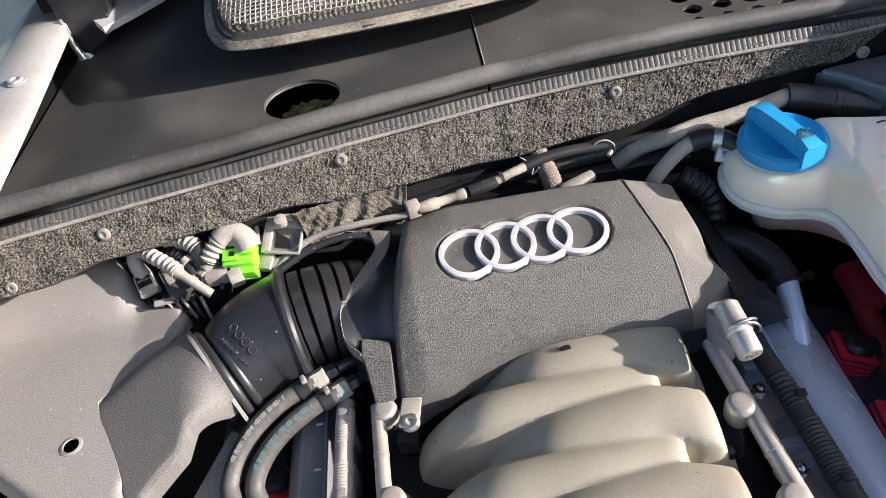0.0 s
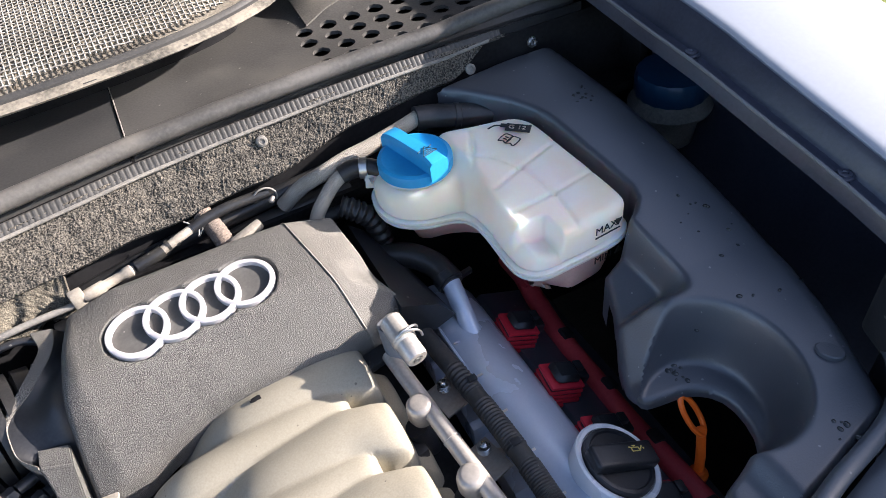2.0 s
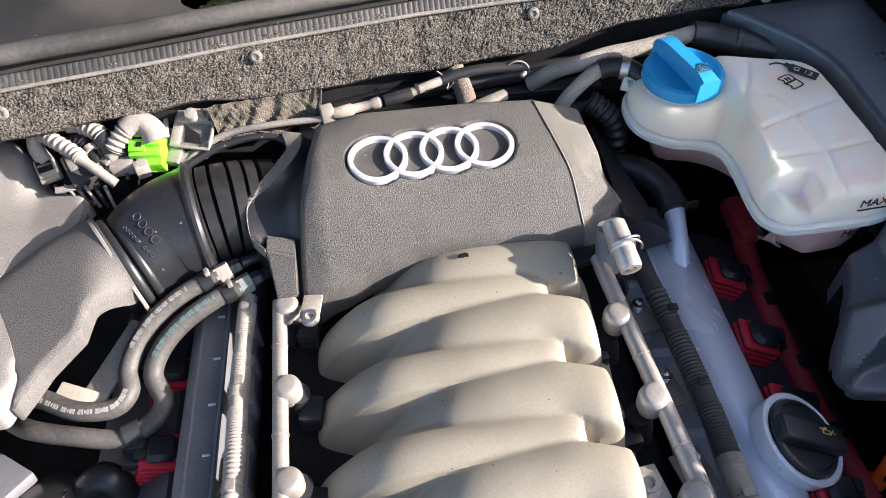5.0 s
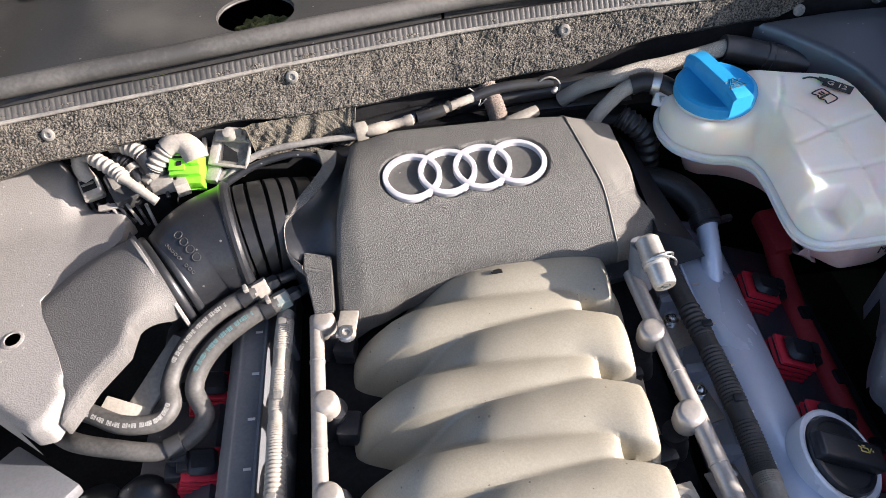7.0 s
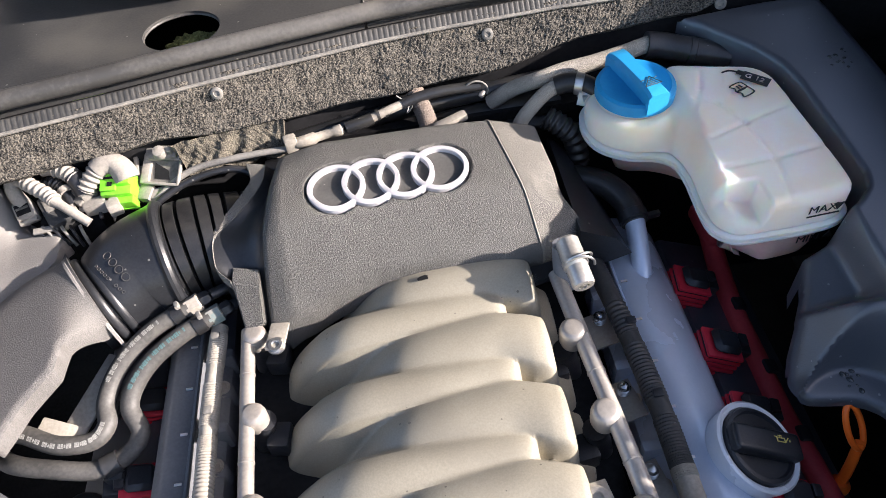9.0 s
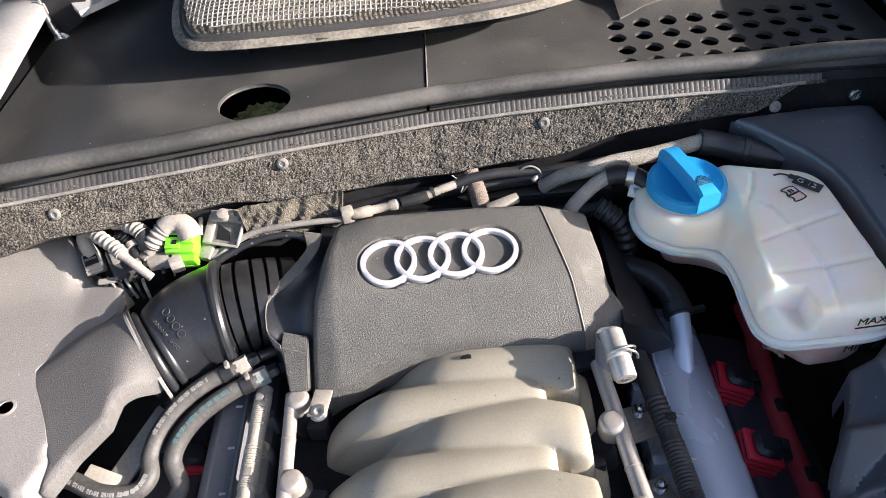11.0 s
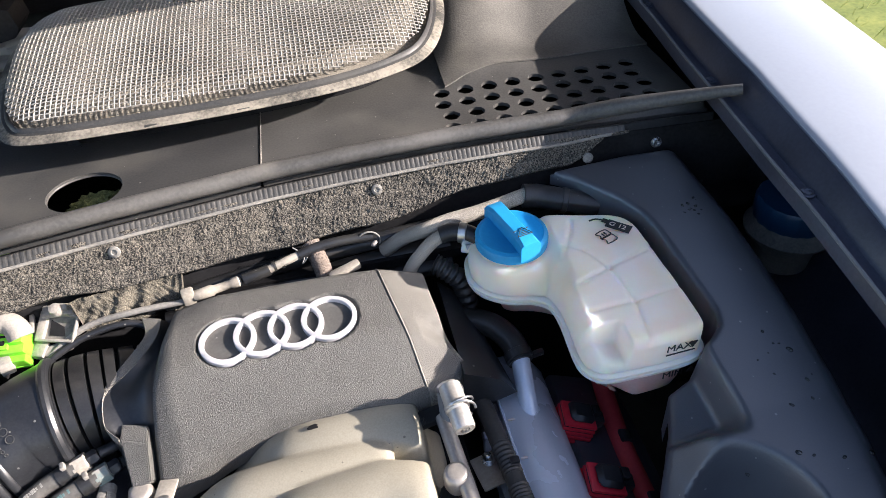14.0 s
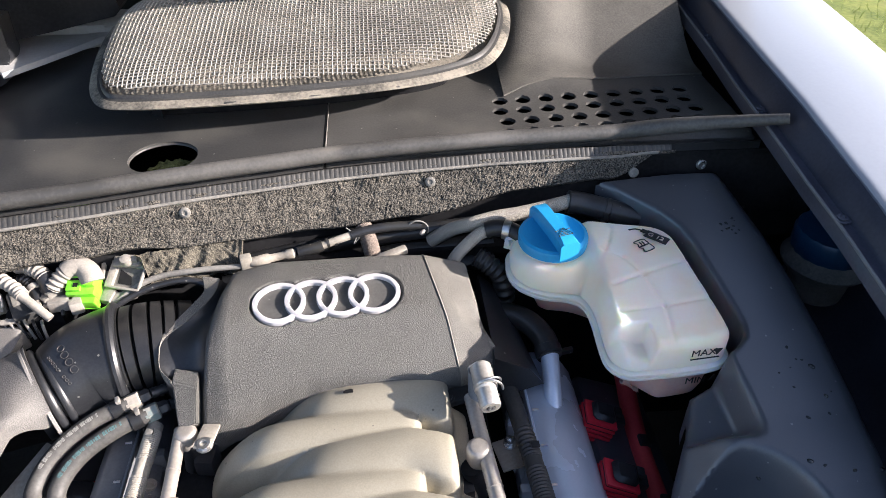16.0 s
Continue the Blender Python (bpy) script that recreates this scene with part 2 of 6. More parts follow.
def block(size, place, bevel=0.002, bm=None, segments=2):
    """A box with rounded edges, centred on a place (a matrix)."""
    made = bmesh.new()
    bmesh.ops.create_cube(made, size=1.0)
    made.transform(Matrix.Diagonal((*size, 1)))
    if bevel:
        bmesh.ops.bevel(made, geom=made.edges, offset=min(bevel, min(size) * 0.45), segments=segments, affect="EDGES", profile=0.6)
    made.transform(place)
    if bm is None:
        return made
    me = bpy.data.meshes.new("piece")
    made.to_mesh(me)
    made.free()
    bm.from_mesh(me)
    bpy.data.meshes.remove(me)
    return bm


def at(x, y, z, rx=0, ry=0, rz=0):
    return pose(x, y, z, rx, ry, rz)


def along(a, b):
    """A place at a whose z axis points to b."""
    a, b = Vector(a), Vector(b)
    return Matrix.Translation(a) @ (b - a).to_track_quat("Z", "Y").to_matrix().to_4x4()


def inside(px, py, poly):
    hit = np.zeros(px.shape, bool)
    for (x0, y0), (x1, y1) in zip(poly, np.roll(poly, -1, 0)):
        cross = (y0 > py) != (y1 > py)
        hit ^= cross & (px < (x1 - x0) * (py - y0) / (y1 - y0 + 1e-12) + x0)
    return hit


def nearest(px, py, poly):
    best, bx, by = np.full(px.shape, 1e9), np.zeros(px.shape), np.zeros(px.shape)
    for (x0, y0), (x1, y1) in zip(poly, np.roll(poly, -1, 0)):
        dx, dy = x1 - x0, y1 - y0
        u = np.clip(((px - x0) * dx + (py - y0) * dy) / (dx * dx + dy * dy + 1e-12), 0, 1)
        qx, qy = x0 + u * dx, y0 + u * dy
        d = np.hypot(px - qx, py - qy)
        m = d < best
        best, bx, by = np.where(m, d, best), np.where(m, qx, bx), np.where(m, qy, by)
    return best, bx, by


def field(poly, height, step, down, holes=(), floor=None):
    """A moulded shell over an outline: height(x, y, d) gives the top, d being the distance to the edge; down is the length of its skirt or a function of x, y."""
    poly = np.array(poly, float)
    lo, hi = poly.min(0) - step, poly.max(0) + step
    xs, ys = np.arange(lo[0], hi[0] + step, step), np.arange(lo[1], hi[1] + step, step)
    gx, gy = np.meshgrid(xs, ys, indexing="ij")
    ok = inside(gx, gy, poly)
    d, bx, by = nearest(gx, gy, poly)
    for cx, cy, rx, ry in holes:
        q = np.hypot((gx - cx) / rx, (gy - cy) / ry) + 1e-9
        dd = np.abs(q - 1) * min(rx, ry)
        m = dd < d
        d, bx, by = np.where(m, dd, d), np.where(m, cx + (gx - cx) / q, bx), np.where(m, cy + (gy - cy) / q, by)
        ok &= q > 1
    snap = (~ok & (d < step * 0.72)) | (ok & (d < step * 0.3))
    use = ok | snap
    gx, gy, d = np.where(snap, bx, gx), np.where(snap, by, gy), np.where(snap, 0, d)
    gz = height(gx, gy, d)
    bm = bmesh.new()
    vs = {}

    def v(i, j):
        if (i, j) not in vs:
            vs[i, j] = bm.verts.new((gx[i, j], gy[i, j], gz[i, j]))
        return vs[i, j]

    for i in range(len(xs) - 1):
        for j in range(len(ys) - 1):
            c = [(i, j), (i + 1, j), (i + 1, j + 1), (i, j + 1)]
            k = [q for q in c if use[q]]
            if len(k) >= 3 and any(ok[q] for q in k):
                bm.faces.new([v(*q) for q in k])
    bmesh.ops.remove_doubles(bm, verts=bm.verts, dist=step * 0.05)
    bmesh.ops.dissolve_degenerate(bm, edges=bm.edges, dist=step * 0.02)
    rim = [e for e in bm.edges if len(e.link_faces) == 1]
    made = bmesh.ops.extrude_edge_only(bm, edges=rim)["geom"]
    for q in made:
        if isinstance(q, bmesh.types.BMVert):
            q.co.z = floor if floor else q.co.z - (down(q.co.x, q.co.y) if callable(down) else down)
    return bm


def grow(line, d):
    """An outline moved outwards by d."""
    t = np.roll(line, -1, 0) - np.roll(line, 1, 0)
    n = np.stack([t[:, 1], -t[:, 0]], 1)
    return line + d * n / np.linalg.norm(n, axis=1)[:, None]


def ease(a, b, v):
    u = np.clip((v - a) / (b - a), 0, 1)
    return u * u * (3 - 2 * u)


def loft(sections, closed=True):
    """Joins rows of points, each with as many points, into a skin; closed: each row is a ring, with its ends capped."""
    bm = bmesh.new()
    rows = [[bm.verts.new(q) for q in s] for s in sections]
    k = len(rows[0])
    for a, b in zip(rows, rows[1:]):
        for i in range(k if closed else k - 1):
            bm.faces.new((a[i], a[(i + 1) % k], b[(i + 1) % k], b[i]))
    if closed:
        bm.faces.new(rows[0])
        bm.faces.new(rows[-1])
    return bm


def bolt(centre, toward, r=0.006, h=0.004):
    return lathe([(r * 1.35, 0), (r * 1.35, h * 0.3), (r, h * 0.35), (r, h), (r * 0.6, h), (r * 0.5, h * 0.6)], along(centre, Vector(centre) + Vector(toward)), 6 * 3)


# ---- ground ----
bm = bmesh.new()
bmesh.ops.create_grid(bm, x_segments=40, y_segments=40, size=400)
bm.transform(Matrix.Translation((0, 0, -0.15)))
for q in bm.verts:
    q.co.z = 0.13043 + (0.02 * noise.noise(q.co * 0.4) if abs(q.co.x) < 30 else 0)
thing("ground", bm, grass_green, "green grass with bare patches beside the car", "ground", kind="structure")
rng = random.Random(4)
bm = bmesh.new()
for i in range(16000):
    x, y = rng.uniform(1.2, 5.0), rng.uniform(0.6, 8.0)
    a, h, w = rng.uniform(0, 6.28), rng.uniform(0.015, 0.045), rng.uniform(0.0015, 0.0035)
    lean = Vector((rng.uniform(-0.03, 0.03), rng.uniform(-0.03, 0.03), h))
    base, side = Vector((x, y, 0.125)), Vector((math.cos(a), math.sin(a), 0)) * w
    bm.faces.new([bm.verts.new(base - side), bm.verts.new(base + side), bm.verts.new(base + lean + side * 0.3), bm.verts.new(base + lean * 1.15)])
thing("grass", bm, blade_green, "short sunlit green grass beside the car", "grass", kind="stuff")


# ---- firewall, cowl and wings ----
def cowl(x):
    """Where the cowl's front edge runs."""
    return np.interp(x, [-0.62, -0.4, -0.29, -0.215, -0.13, -0.02, 0.02, 0.1, 0.2, 0.28, 0.345, 0.505], [0.44, 0.5, 0.521, 0.534, 0.551, 0.569, 0.576, 0.584, 0.59, 0.591, 0.59, 0.583])


# tray: two moulded panels that meet in a seam
HOLES = [(0.226 + 0.0286 * i - 0.0005 * j + (0.004 if j % 2 else 0), 0.6265 + 0.0262 * j + 0.0012 * i, 0.0096, 0.0096) for j in range(4) for i in range(9)]


def tray_height(x, y, d):
    z = 1.0 + 0.0 * x
    z = z + 0.09 * ease(0.77, 0.95, y) * ease(0.2, 0.3, x)
    z = z - 0.02 * ease(-0.3, -0.43, x) + 0.035 * ease(0.38, 0.27, x) * ease(0.70, 0.82, y) * ease(0.2, 0.27, x)
    return z - 0.004 * (1 - ease(0, 0.006, d)) * (y < cowl(x) + 0.016)


tray = empty("cowl_tray", (0, 0.65, 1.0), "dusty black plastic cowl tray with round drain hole", "cowl tray")
back = 0.97
left_edge = [(x, cowl(x) + 0.008) for x in np.linspace(-0.45, 0.0185, 20)]
part("panel", field(left_edge + [(0.0185, back), (-0.45, back)], tray_height, 0.005, 0.004, [(-0.155, 0.615, 0.037, 0.034)]), tray_plastic, tray)
# right panel's plastic, a little paler than the left panel's
tray_paler = surface("tray_paler", (0.046, 0.045, 0.043), (0.092, 0.089, 0.083), 0.46, scale=8, fine=350, bump=0.08, dust=(0.14, 0.133, 0.117), dusty=0.54, specks=(0.22, 0.21, 0.19), many=0.84)
tray_paler.node_tree.nodes["Principled BSDF"].inputs["Specular IOR Level"].default_value = 0.28
right_edge = [(x, cowl(x) + 0.008) for x in np.linspace(0.0215, 0.5, 20)]
part("panel", field(right_edge + [(0.5, back), (0.0215, back)], tray_height, 0.0044, 0.004, HOLES), tray_paler, tray, "black plastic panel with rows of round holes")
dusty_tray = surface("dusty_tray", (0.05, 0.048, 0.044), (0.12, 0.113, 0.1), 0.55, scale=11, fine=420, bump=0.25, mix=0.4, dust=(0.17, 0.158, 0.132), dusty=0.6)
part("rear_panel", field([(0.235, 0.715), (0.262, 0.73), (0.3, 0.742), (0.36, 0.75), (0.43, 0.752), (0.5, 0.75), (0.5, 0.968), (0.235, 0.968)], lambda x, y, d: tray_height(x, y, d) + 0.003 + 0.0 * x, 0.005, 0.002), dusty_tray, tray, "paler dusty grained panel behind the holes")
part("seam_edge", tube([(0.0205, 0.588, 1.0006), (0.0205, 0.66, 1.0006), (0.0205, 0.9, 1.0006)], 0.0007, 6, 30), dusty_grey, tray, "pale worn edge of the seam")
part("rim", tube([(-0.155 + 0.0374 * math.cos(a), 0.615 + 0.0344 * math.sin(a), 0.9965) for a in np.linspace(0, 2 * math.pi, 13)[:-1]], 0.0014, 8, 72, True), seal_rubber, tray, "raised rim of the drain hole")

well = empty("plenum_well", (0, 0.7, 0.9), "dark well under the cowl tray", "well")
tagged(well, kind="structure")
part("floor", block((0.88, 0.5, 0.01), at(0.16, 0.79, 0.9), 0), black_and_shade, well)
part("side", block((0.01, 0.5, 0.14), at(0.56, 0.79, 0.96), 0), black_and_shade, well)
part("side", block((0.14, 0.56, 0.02), at(-0.5, 0.76, 0.968), 0), black_and_shade, well)
part("back_wall", block((1.2, 0.01, 0.12), at(0, 0.985, 0.95), 0), black_and_shade, well)
part("front_wall", loft([[(x, cowl(x) - 0.004, 0.9 + 0.06 * (x < -0.28)), (x, cowl(x) + 0.004, 0.9 + 0.06 * (x < -0.28)), (x, cowl(x) + 0.004, 0.994), (x, cowl(x) - 0.004, 0.994)] for x in np.linspace(-0.46, 0.5, 49)]), black_and_shade, well)
bm = bmesh.new()
bmesh.ops.create_icosphere(bm, subdivisions=5, radius=0.03)
for q in bm.verts:
    q.co = Vector((q.co.x * 1.2, q.co.y * 0.9, q.co.z * 0.5)) * (1 + 0.3 * noise.noise(q.co * 90) + 0.25 * noise.noise(q.co * 300)) + Vector((-0.148, 0.632, 0.962))
thing("moss", bm, moss_green, "yellow-green moss in the drain under the tray", "moss")

seal = empty("cowl_seal", (0, 0.58, 1.0), "dusty grey rubber seal along the cowl edge", "seal")
SX = np.linspace(-0.46, 0.493, 70)
part("bulb", tube([(x, cowl(x) + 0.006 - 0.062 * max(0, (x - 0.345) / 0.148) ** 1.2, 1.0095 + 0.042 * max(0, (x - 0.345) / 0.148)) for x in SX], lambda s: 0.0088 * (1 if s < 0.9 else 1 - 0.4 * (s - 0.9) / 0.1), 14, 180), seal_rubber, seal)
grip_rubber = surface("grip_rubber", (0.038, 0.037, 0.034), (0.08, 0.077, 0.071), 0.5, scale=14, fine=250, bump=0.1)
rows = []
for i, x in enumerate(np.linspace(-0.46, 0.40, 1040)):
    b = 0.00035 if i % 6 < 4 else 0.0
    y = cowl(x)
    k = 1 - 0.4 * float(ease(0.33, 0.4, x))
    rows.append([(x, y - 0.0035, 0.9965), (x, y - 0.0045, 0.9982), (x, y - 0.0058 - b, 0.998 + b), (x, y - 0.0045 - 0.0075 * k - b, 0.998 - 0.0065 * k + b), (x, y - 0.005 - 0.0082 * k, 0.998 - 0.008 * k), (x, y - 0.0075, 0.986), (x, y - 0.002, 0.988)])
part("ribbed_grip", loft(rows), grip_rubber, seal, "ribbed edge grip of the seal")
part("lip", tube([(x, cowl(x) - 0.0136 + 0.003 * float(ease(0.33, 0.385, x)), 0.9896 + 0.002 * float(ease(0.33, 0.385, x))) for x in np.linspace(-0.46, 0.385, 60)], 0.0018, 8, 140), dusty_grey, seal, "pale dusty lip")


def felt_point(x, s):
    """The felt slopes forward and down from the seal; s runs from 0 at the top to 1."""
    y, z = cowl(x) - 0.0102 - 0.0178 * s, 0.994 - 0.052 * s
    w = 0.0022 * noise.noise(Vector((x * 16, s * 2, 1))) + 0.0011 * noise.noise(Vector((x * 70, s * 9, 5)))
    return y - w, z + w


def tuft(x, s):
    """Short matted fibres that lean to one side."""
    u, v = x + 0.03 * s, 0.055 * s - 0.5 * x
    return 0.0009 * noise.noise(Vector((u * 520, v * 170, 2))) + 0.0006 * noise.noise(Vector((u * 240, v * 420, 7)))


felt = empty("firewall_felt", (0, 0.54, 0.95), "worn dusty dark grey felt insulation on the firewall", "insulation")
rows = []
for x in np.linspace(-0.5, 0.405, 1140):
    end = 1 + 0.12 * noise.noise(Vector((x * 14, 0, 3))) - 0.42 * ease(0.12, 0.26, x) - 0.17 * ease(-0.1, -0.2, x) + 0.1 * ease(-0.33, -0.4, x)
    end = max(0.05, end - 0.75 * float(ease(0.33, 0.405, x)))
    top = []
    for s in np.linspace(0, 1, 46):
        y, z = felt_point(x, s * end)
        w = tuft(x, s * end) * min(1, 6 * s)
        top.append((x, y - w, z + 0.35 * w))
    rows.append(top + [(x, q[1] + 0.006, q[2] - 0.006) for q in top[::-9]])
part("mat", loft(rows), felt_grey, felt)
for x, s in ((-0.121, 0.3), (0.132, 0.32), (0.358, 0.42), (-0.33, 0.4), (-0.415, 0.8)):
    y, z = felt_point(x, s)
    r = 0.0056 if x != -0.415 else 0.005
    part("rivet", lathe([(r, -0.001), (r, 0.0006), (r * 0.9, 0.0011), (r * 0.5, 0.0013), (r * 0.42, 0.0004), (r * 0.2, 0.0004)], along((x, y - 0.002, z), (x, y - 1, z + 0.35)), 24), dusty_grey, felt, "flat steel push rivet")
rows = []
for x in np.linspace(-0.178, -0.078, 150):
    edge_ = min(1, 6 * math.sin(math.pi * (x + 0.178) / 0.1))
    top = []
    for u in np.linspace(0, 1, 24):
        w = 0.0055 * noise.noise(Vector((x * 95 + u * 2.5, u * 1.6, 8))) + 0.002 * noise.noise(Vector((x * 240 - u * 4, u * 5, 2)))
        top.append((x + 0.008 * u, cowl(x) - 0.025 - (0.004 + 0.01 * edge_) * u - w * 0.6 * edge_, 0.943 - (0.03 + 0.008 * noise.noise(Vector((x * 60, 0, 4)))) * u * edge_ + w * min(1, 3 * u) * edge_))
    rows.append(top + [(q[0], q[1] + 0.004, q[2] - 0.005) for q in reversed(top)])
flap_felt = surface("flap_felt", (0.02, 0.018, 0.014), (0.2, 0.178, 0.135), 0.95, scale=60, fine=700, bump=1.0, mix=0.55, crisp=0.14)
part("torn_flap", loft(rows), flap_felt, felt, "crumpled flap of torn felt")

rows = []
for x in np.linspace(-0.62, 0.62, 63):
    o = 0.13 * float(ease(-0.29, -0.31, x))
    rows.append([(x, cowl(x) - 0.012 + o, 0.55), (x, cowl(x) + 0.03 + o, 0.55), (x, cowl(x) + 0.03 + o, 0.93), (x, cowl(x) + 0.01, 0.99), (x, cowl(x) - 0.008, 0.99), (x, cowl(x) - 0.009, 0.957), (x, cowl(x) - 0.011 + o, 0.95)])
bm = loft(rows)
wall = thing("wall_firewall", bm, black_and_shade, "black steel firewall behind the engine", "wall", kind="structure")
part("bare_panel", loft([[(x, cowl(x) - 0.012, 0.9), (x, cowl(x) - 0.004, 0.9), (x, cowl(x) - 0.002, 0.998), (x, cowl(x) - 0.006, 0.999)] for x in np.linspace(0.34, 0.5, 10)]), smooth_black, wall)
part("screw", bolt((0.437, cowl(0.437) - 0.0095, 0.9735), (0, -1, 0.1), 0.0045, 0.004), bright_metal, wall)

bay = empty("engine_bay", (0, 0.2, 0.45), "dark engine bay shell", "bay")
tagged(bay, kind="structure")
part("floor", block((1.3, 1.4, 0.02), at(0, 0.1, 0.45), 0), black_and_shade, bay)
part("side_wall", block((0.03, 1.5, 0.56), at(0.62, 0.2, 0.72), 0), black_and_shade, bay)
part("side_wall", block((0.03, 1.3, 0.5), at(-0.66, 0.1, 0.68), 0), black_and_shade, bay)
part("front_wall", block((1.3, 0.03, 0.4), at(0, -0.5, 0.62), 0), black_and_shade, bay)


def drop(y):
    """How much lower the wing runs towards the car's nose."""
    return 0.085 * ease(0.55, -0.4, y)


fender = empty("front_wing", (0.65, 0.4, 0.6), "white painted car wing with dark bolted inner flange", "car wing")
YS = np.linspace(-0.45, 1.5, 60)
inner = lambda y: float(np.interp(y, [-0.4, 0.0, 0.1, 0.18, 0.23, 0.3, 0.42, 0.47, 0.53, 0.56, 0.64, 0.735, 0.9, 1.4], [0.4, 0.455, 0.468, 0.474, 0.475, 0.474, 0.473, 0.476, 0.4795, 0.4815, 0.488, 0.498, 0.512, 0.53]))
edge = lambda y: float(np.interp(y, [-0.4, 0.1, 0.21, 0.31, 0.35, 0.39, 0.434, 0.49, 0.546, 0.613, 0.684, 0.85, 1.4], [0.43, 0.492, 0.501, 0.502, 0.503, 0.504, 0.506, 0.509, 0.5125, 0.5162, 0.522, 0.536, 0.556]))
shelf = lambda y: float(np.interp(y, [-0.4, 0.1, 0.23, 0.39, 0.54, 0.8, 1.4], [0.9, 0.975, 0.999, 1.025, 1.034, 1.04, 1.05]))
crest = lambda y: shelf(y) + float(np.interp(y, [-0.4, 0.1, 0.4, 0.6, 1.4], [0.012, 0.019, 0.0242, 0.029, 0.03]))
rows = []
for y in YS:
    a, e, z = inner(y), edge(y), shelf(y) - 0.003
    t = crest(y)
    rows.append([(a, y, z - 0.012), (a + 0.001, y, z), (a + 0.003, y, z + 0.0035), (a + 0.006, y, z + 0.0015), (a + 0.013, y, z + 0.002), (a + 0.0155, y, z + 0.006), (e - 0.008, y, t - 0.006), (e - 0.004, y, t - 0.002), (e - 0.002, y, t - 0.02), (a + 0.02, y, z - 0.01), (a + 0.004, y, z - 0.012)])
part("inner_flange", loft(rows), flange_dark, fender, "dark blue-grey steel flange, dusty in patches")
rows = []
for y in YS:
    e, z = edge(y), crest(y) - 0.0225
    w = [(e - 0.003, -0.01), (e - 0.003, 0.018), (e - 0.002, 0.021), (e + 0.001, 0.0228), (e + 0.005, 0.0236), (e + 0.008, 0.0238), (e + 0.011, 0.024), (e + 0.03, 0.0252), (e + 0.08, 0.0246), (e + 0.13, 0.0185), (e + 0.165, 0.006), (e + 0.19, -0.014), (e + 0.215, -0.04), (e + 0.235, -0.1), (e + 0.245, -0.3), (e + 0.235, -0.5), (e + 0.2, -0.5), (e + 0.2, -0.1), (e + 0.12, -0.02)]
    rows.append([(x, y, z + dz) for x, dz in w])
part("skin", loft(rows), white_paint, fender, "glossy white painted steel")
for y in (0.392, 0.583, 0.78, 0.227):
    part("bolt", lathe([(0.0075, 0), (0.0075, 0.001), (0.005, 0.0014), (0.005, 0.0028), (0.0025, 0.003), (0.002, 0.002)], at(inner(y) + 0.0085, y, shelf(y) - 0.0013), 18), flange_dark, fender)
# lighter grey strip paints in the thin highlights along the flange edge
part("highlight_strip", tube([(inner(y) + 0.0015, y, shelf(y) + 0.0005) for y in YS], 0.0016, 8, 90), dull_grey, fender)

part("inner_panel", loft([[(0.49, y, 0.76), (0.56, y, 0.8), (0.6, y, 0.86), (0.6, y, shelf(y) - 0.05), (0.604, y, shelf(y) - 0.05), (0.604, y, 0.858), (0.562, y, 0.796), (0.49, y, 0.756)] for y in np.linspace(-0.2, 0.95, 24)]), flange_dark, fender, "dark inner panel below the flange")

# opposite wing
other = empty("front_wing", (-0.6, 0.5, 0.6), "white car wing with dusty sunlit edge beside the hinge", "car wing")
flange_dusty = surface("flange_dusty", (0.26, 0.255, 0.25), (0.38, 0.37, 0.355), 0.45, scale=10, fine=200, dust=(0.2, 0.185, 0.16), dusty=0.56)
rows, skin_rows = [], []
for y in np.linspace(-0.2, 1.4, 40):
    e = float(np.interp(y, [-0.2, 0.5, 0.64, 0.79, 0.9, 1.4], [-0.428, -0.411, -0.423, -0.439, -0.451, -0.48]))
    z = 1.022 - drop(y)
    w = [(e, -0.012), (e, 0), (e - 0.006, 0.004), (e - 0.05, 0.006), (e - 0.058, 0.001), (e - 0.058, -0.012)]
    rows.append([(x, y, z + dz) for x, dz in w])
    w = [(e - 0.061, -0.03), (e - 0.061, -0.002), (e - 0.07, -0.006), (e - 0.13, -0.045), (e - 0.22, -0.12), (e - 0.25, -0.4), (e - 0.22, -0.4), (e - 0.19, -0.13)]
    skin_rows.append([(x, y, z + dz) for x, dz in w])
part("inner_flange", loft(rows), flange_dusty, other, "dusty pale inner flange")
part("skin", loft(skin_rows), white_paint, other)
for y in (0.55, 0.7):
    part("bolt", bolt((-0.45, y, 1.0275 - drop(y)), (0, 0, 1), 0.0075, 0.004), flange_dusty, other)

# ---- hinge and windscreen ----
hinge = empty("hinge_cover", (-0.41, 0.86, 0.98), "black plastic hinge cover with steel plate beside the cowl", "hinge cover")
part("shell", loft([[(-0.48, y, 1.025), (-0.43, y, 1.03), (-0.39, y, 1.041), (-0.33, y, 1.052), (-0.255, y, 1.067), (-0.247, y, 1.078), (-0.25, y, 1.1), (-0.48, y, 1.15)] for y in (0.875, 0.88, 0.93)]), black_and_shade, hinge)
plate = part("plate", loft([[(-0.453, y, 1.09), (-0.386, y, 1.08), (-0.39, y, 1.03), (-0.408, y, 0.995), (-0.43, y, 0.984), (-0.449, y, 0.972), (-0.456, y, 0.985), (-0.452, y, 1.03)] for y in (0.845, 0.85, 0.875, 0.88)]), smooth_black, hinge)
part("arm", tube([(-0.43, 0.88, 1.0), (-0.45, 0.89, 1.03), (-0.45, 0.92, 1.08)], 0.012, 10, 20), smooth_black, hinge)
part("rod", tube([(-0.447, 0.84, 1.03), (-0.446, 0.838, 1.0), (-0.441, 0.836, 0.98)], lambda u: 0.002 + 0.0035 * u, 10, 12), bright_metal, plate)
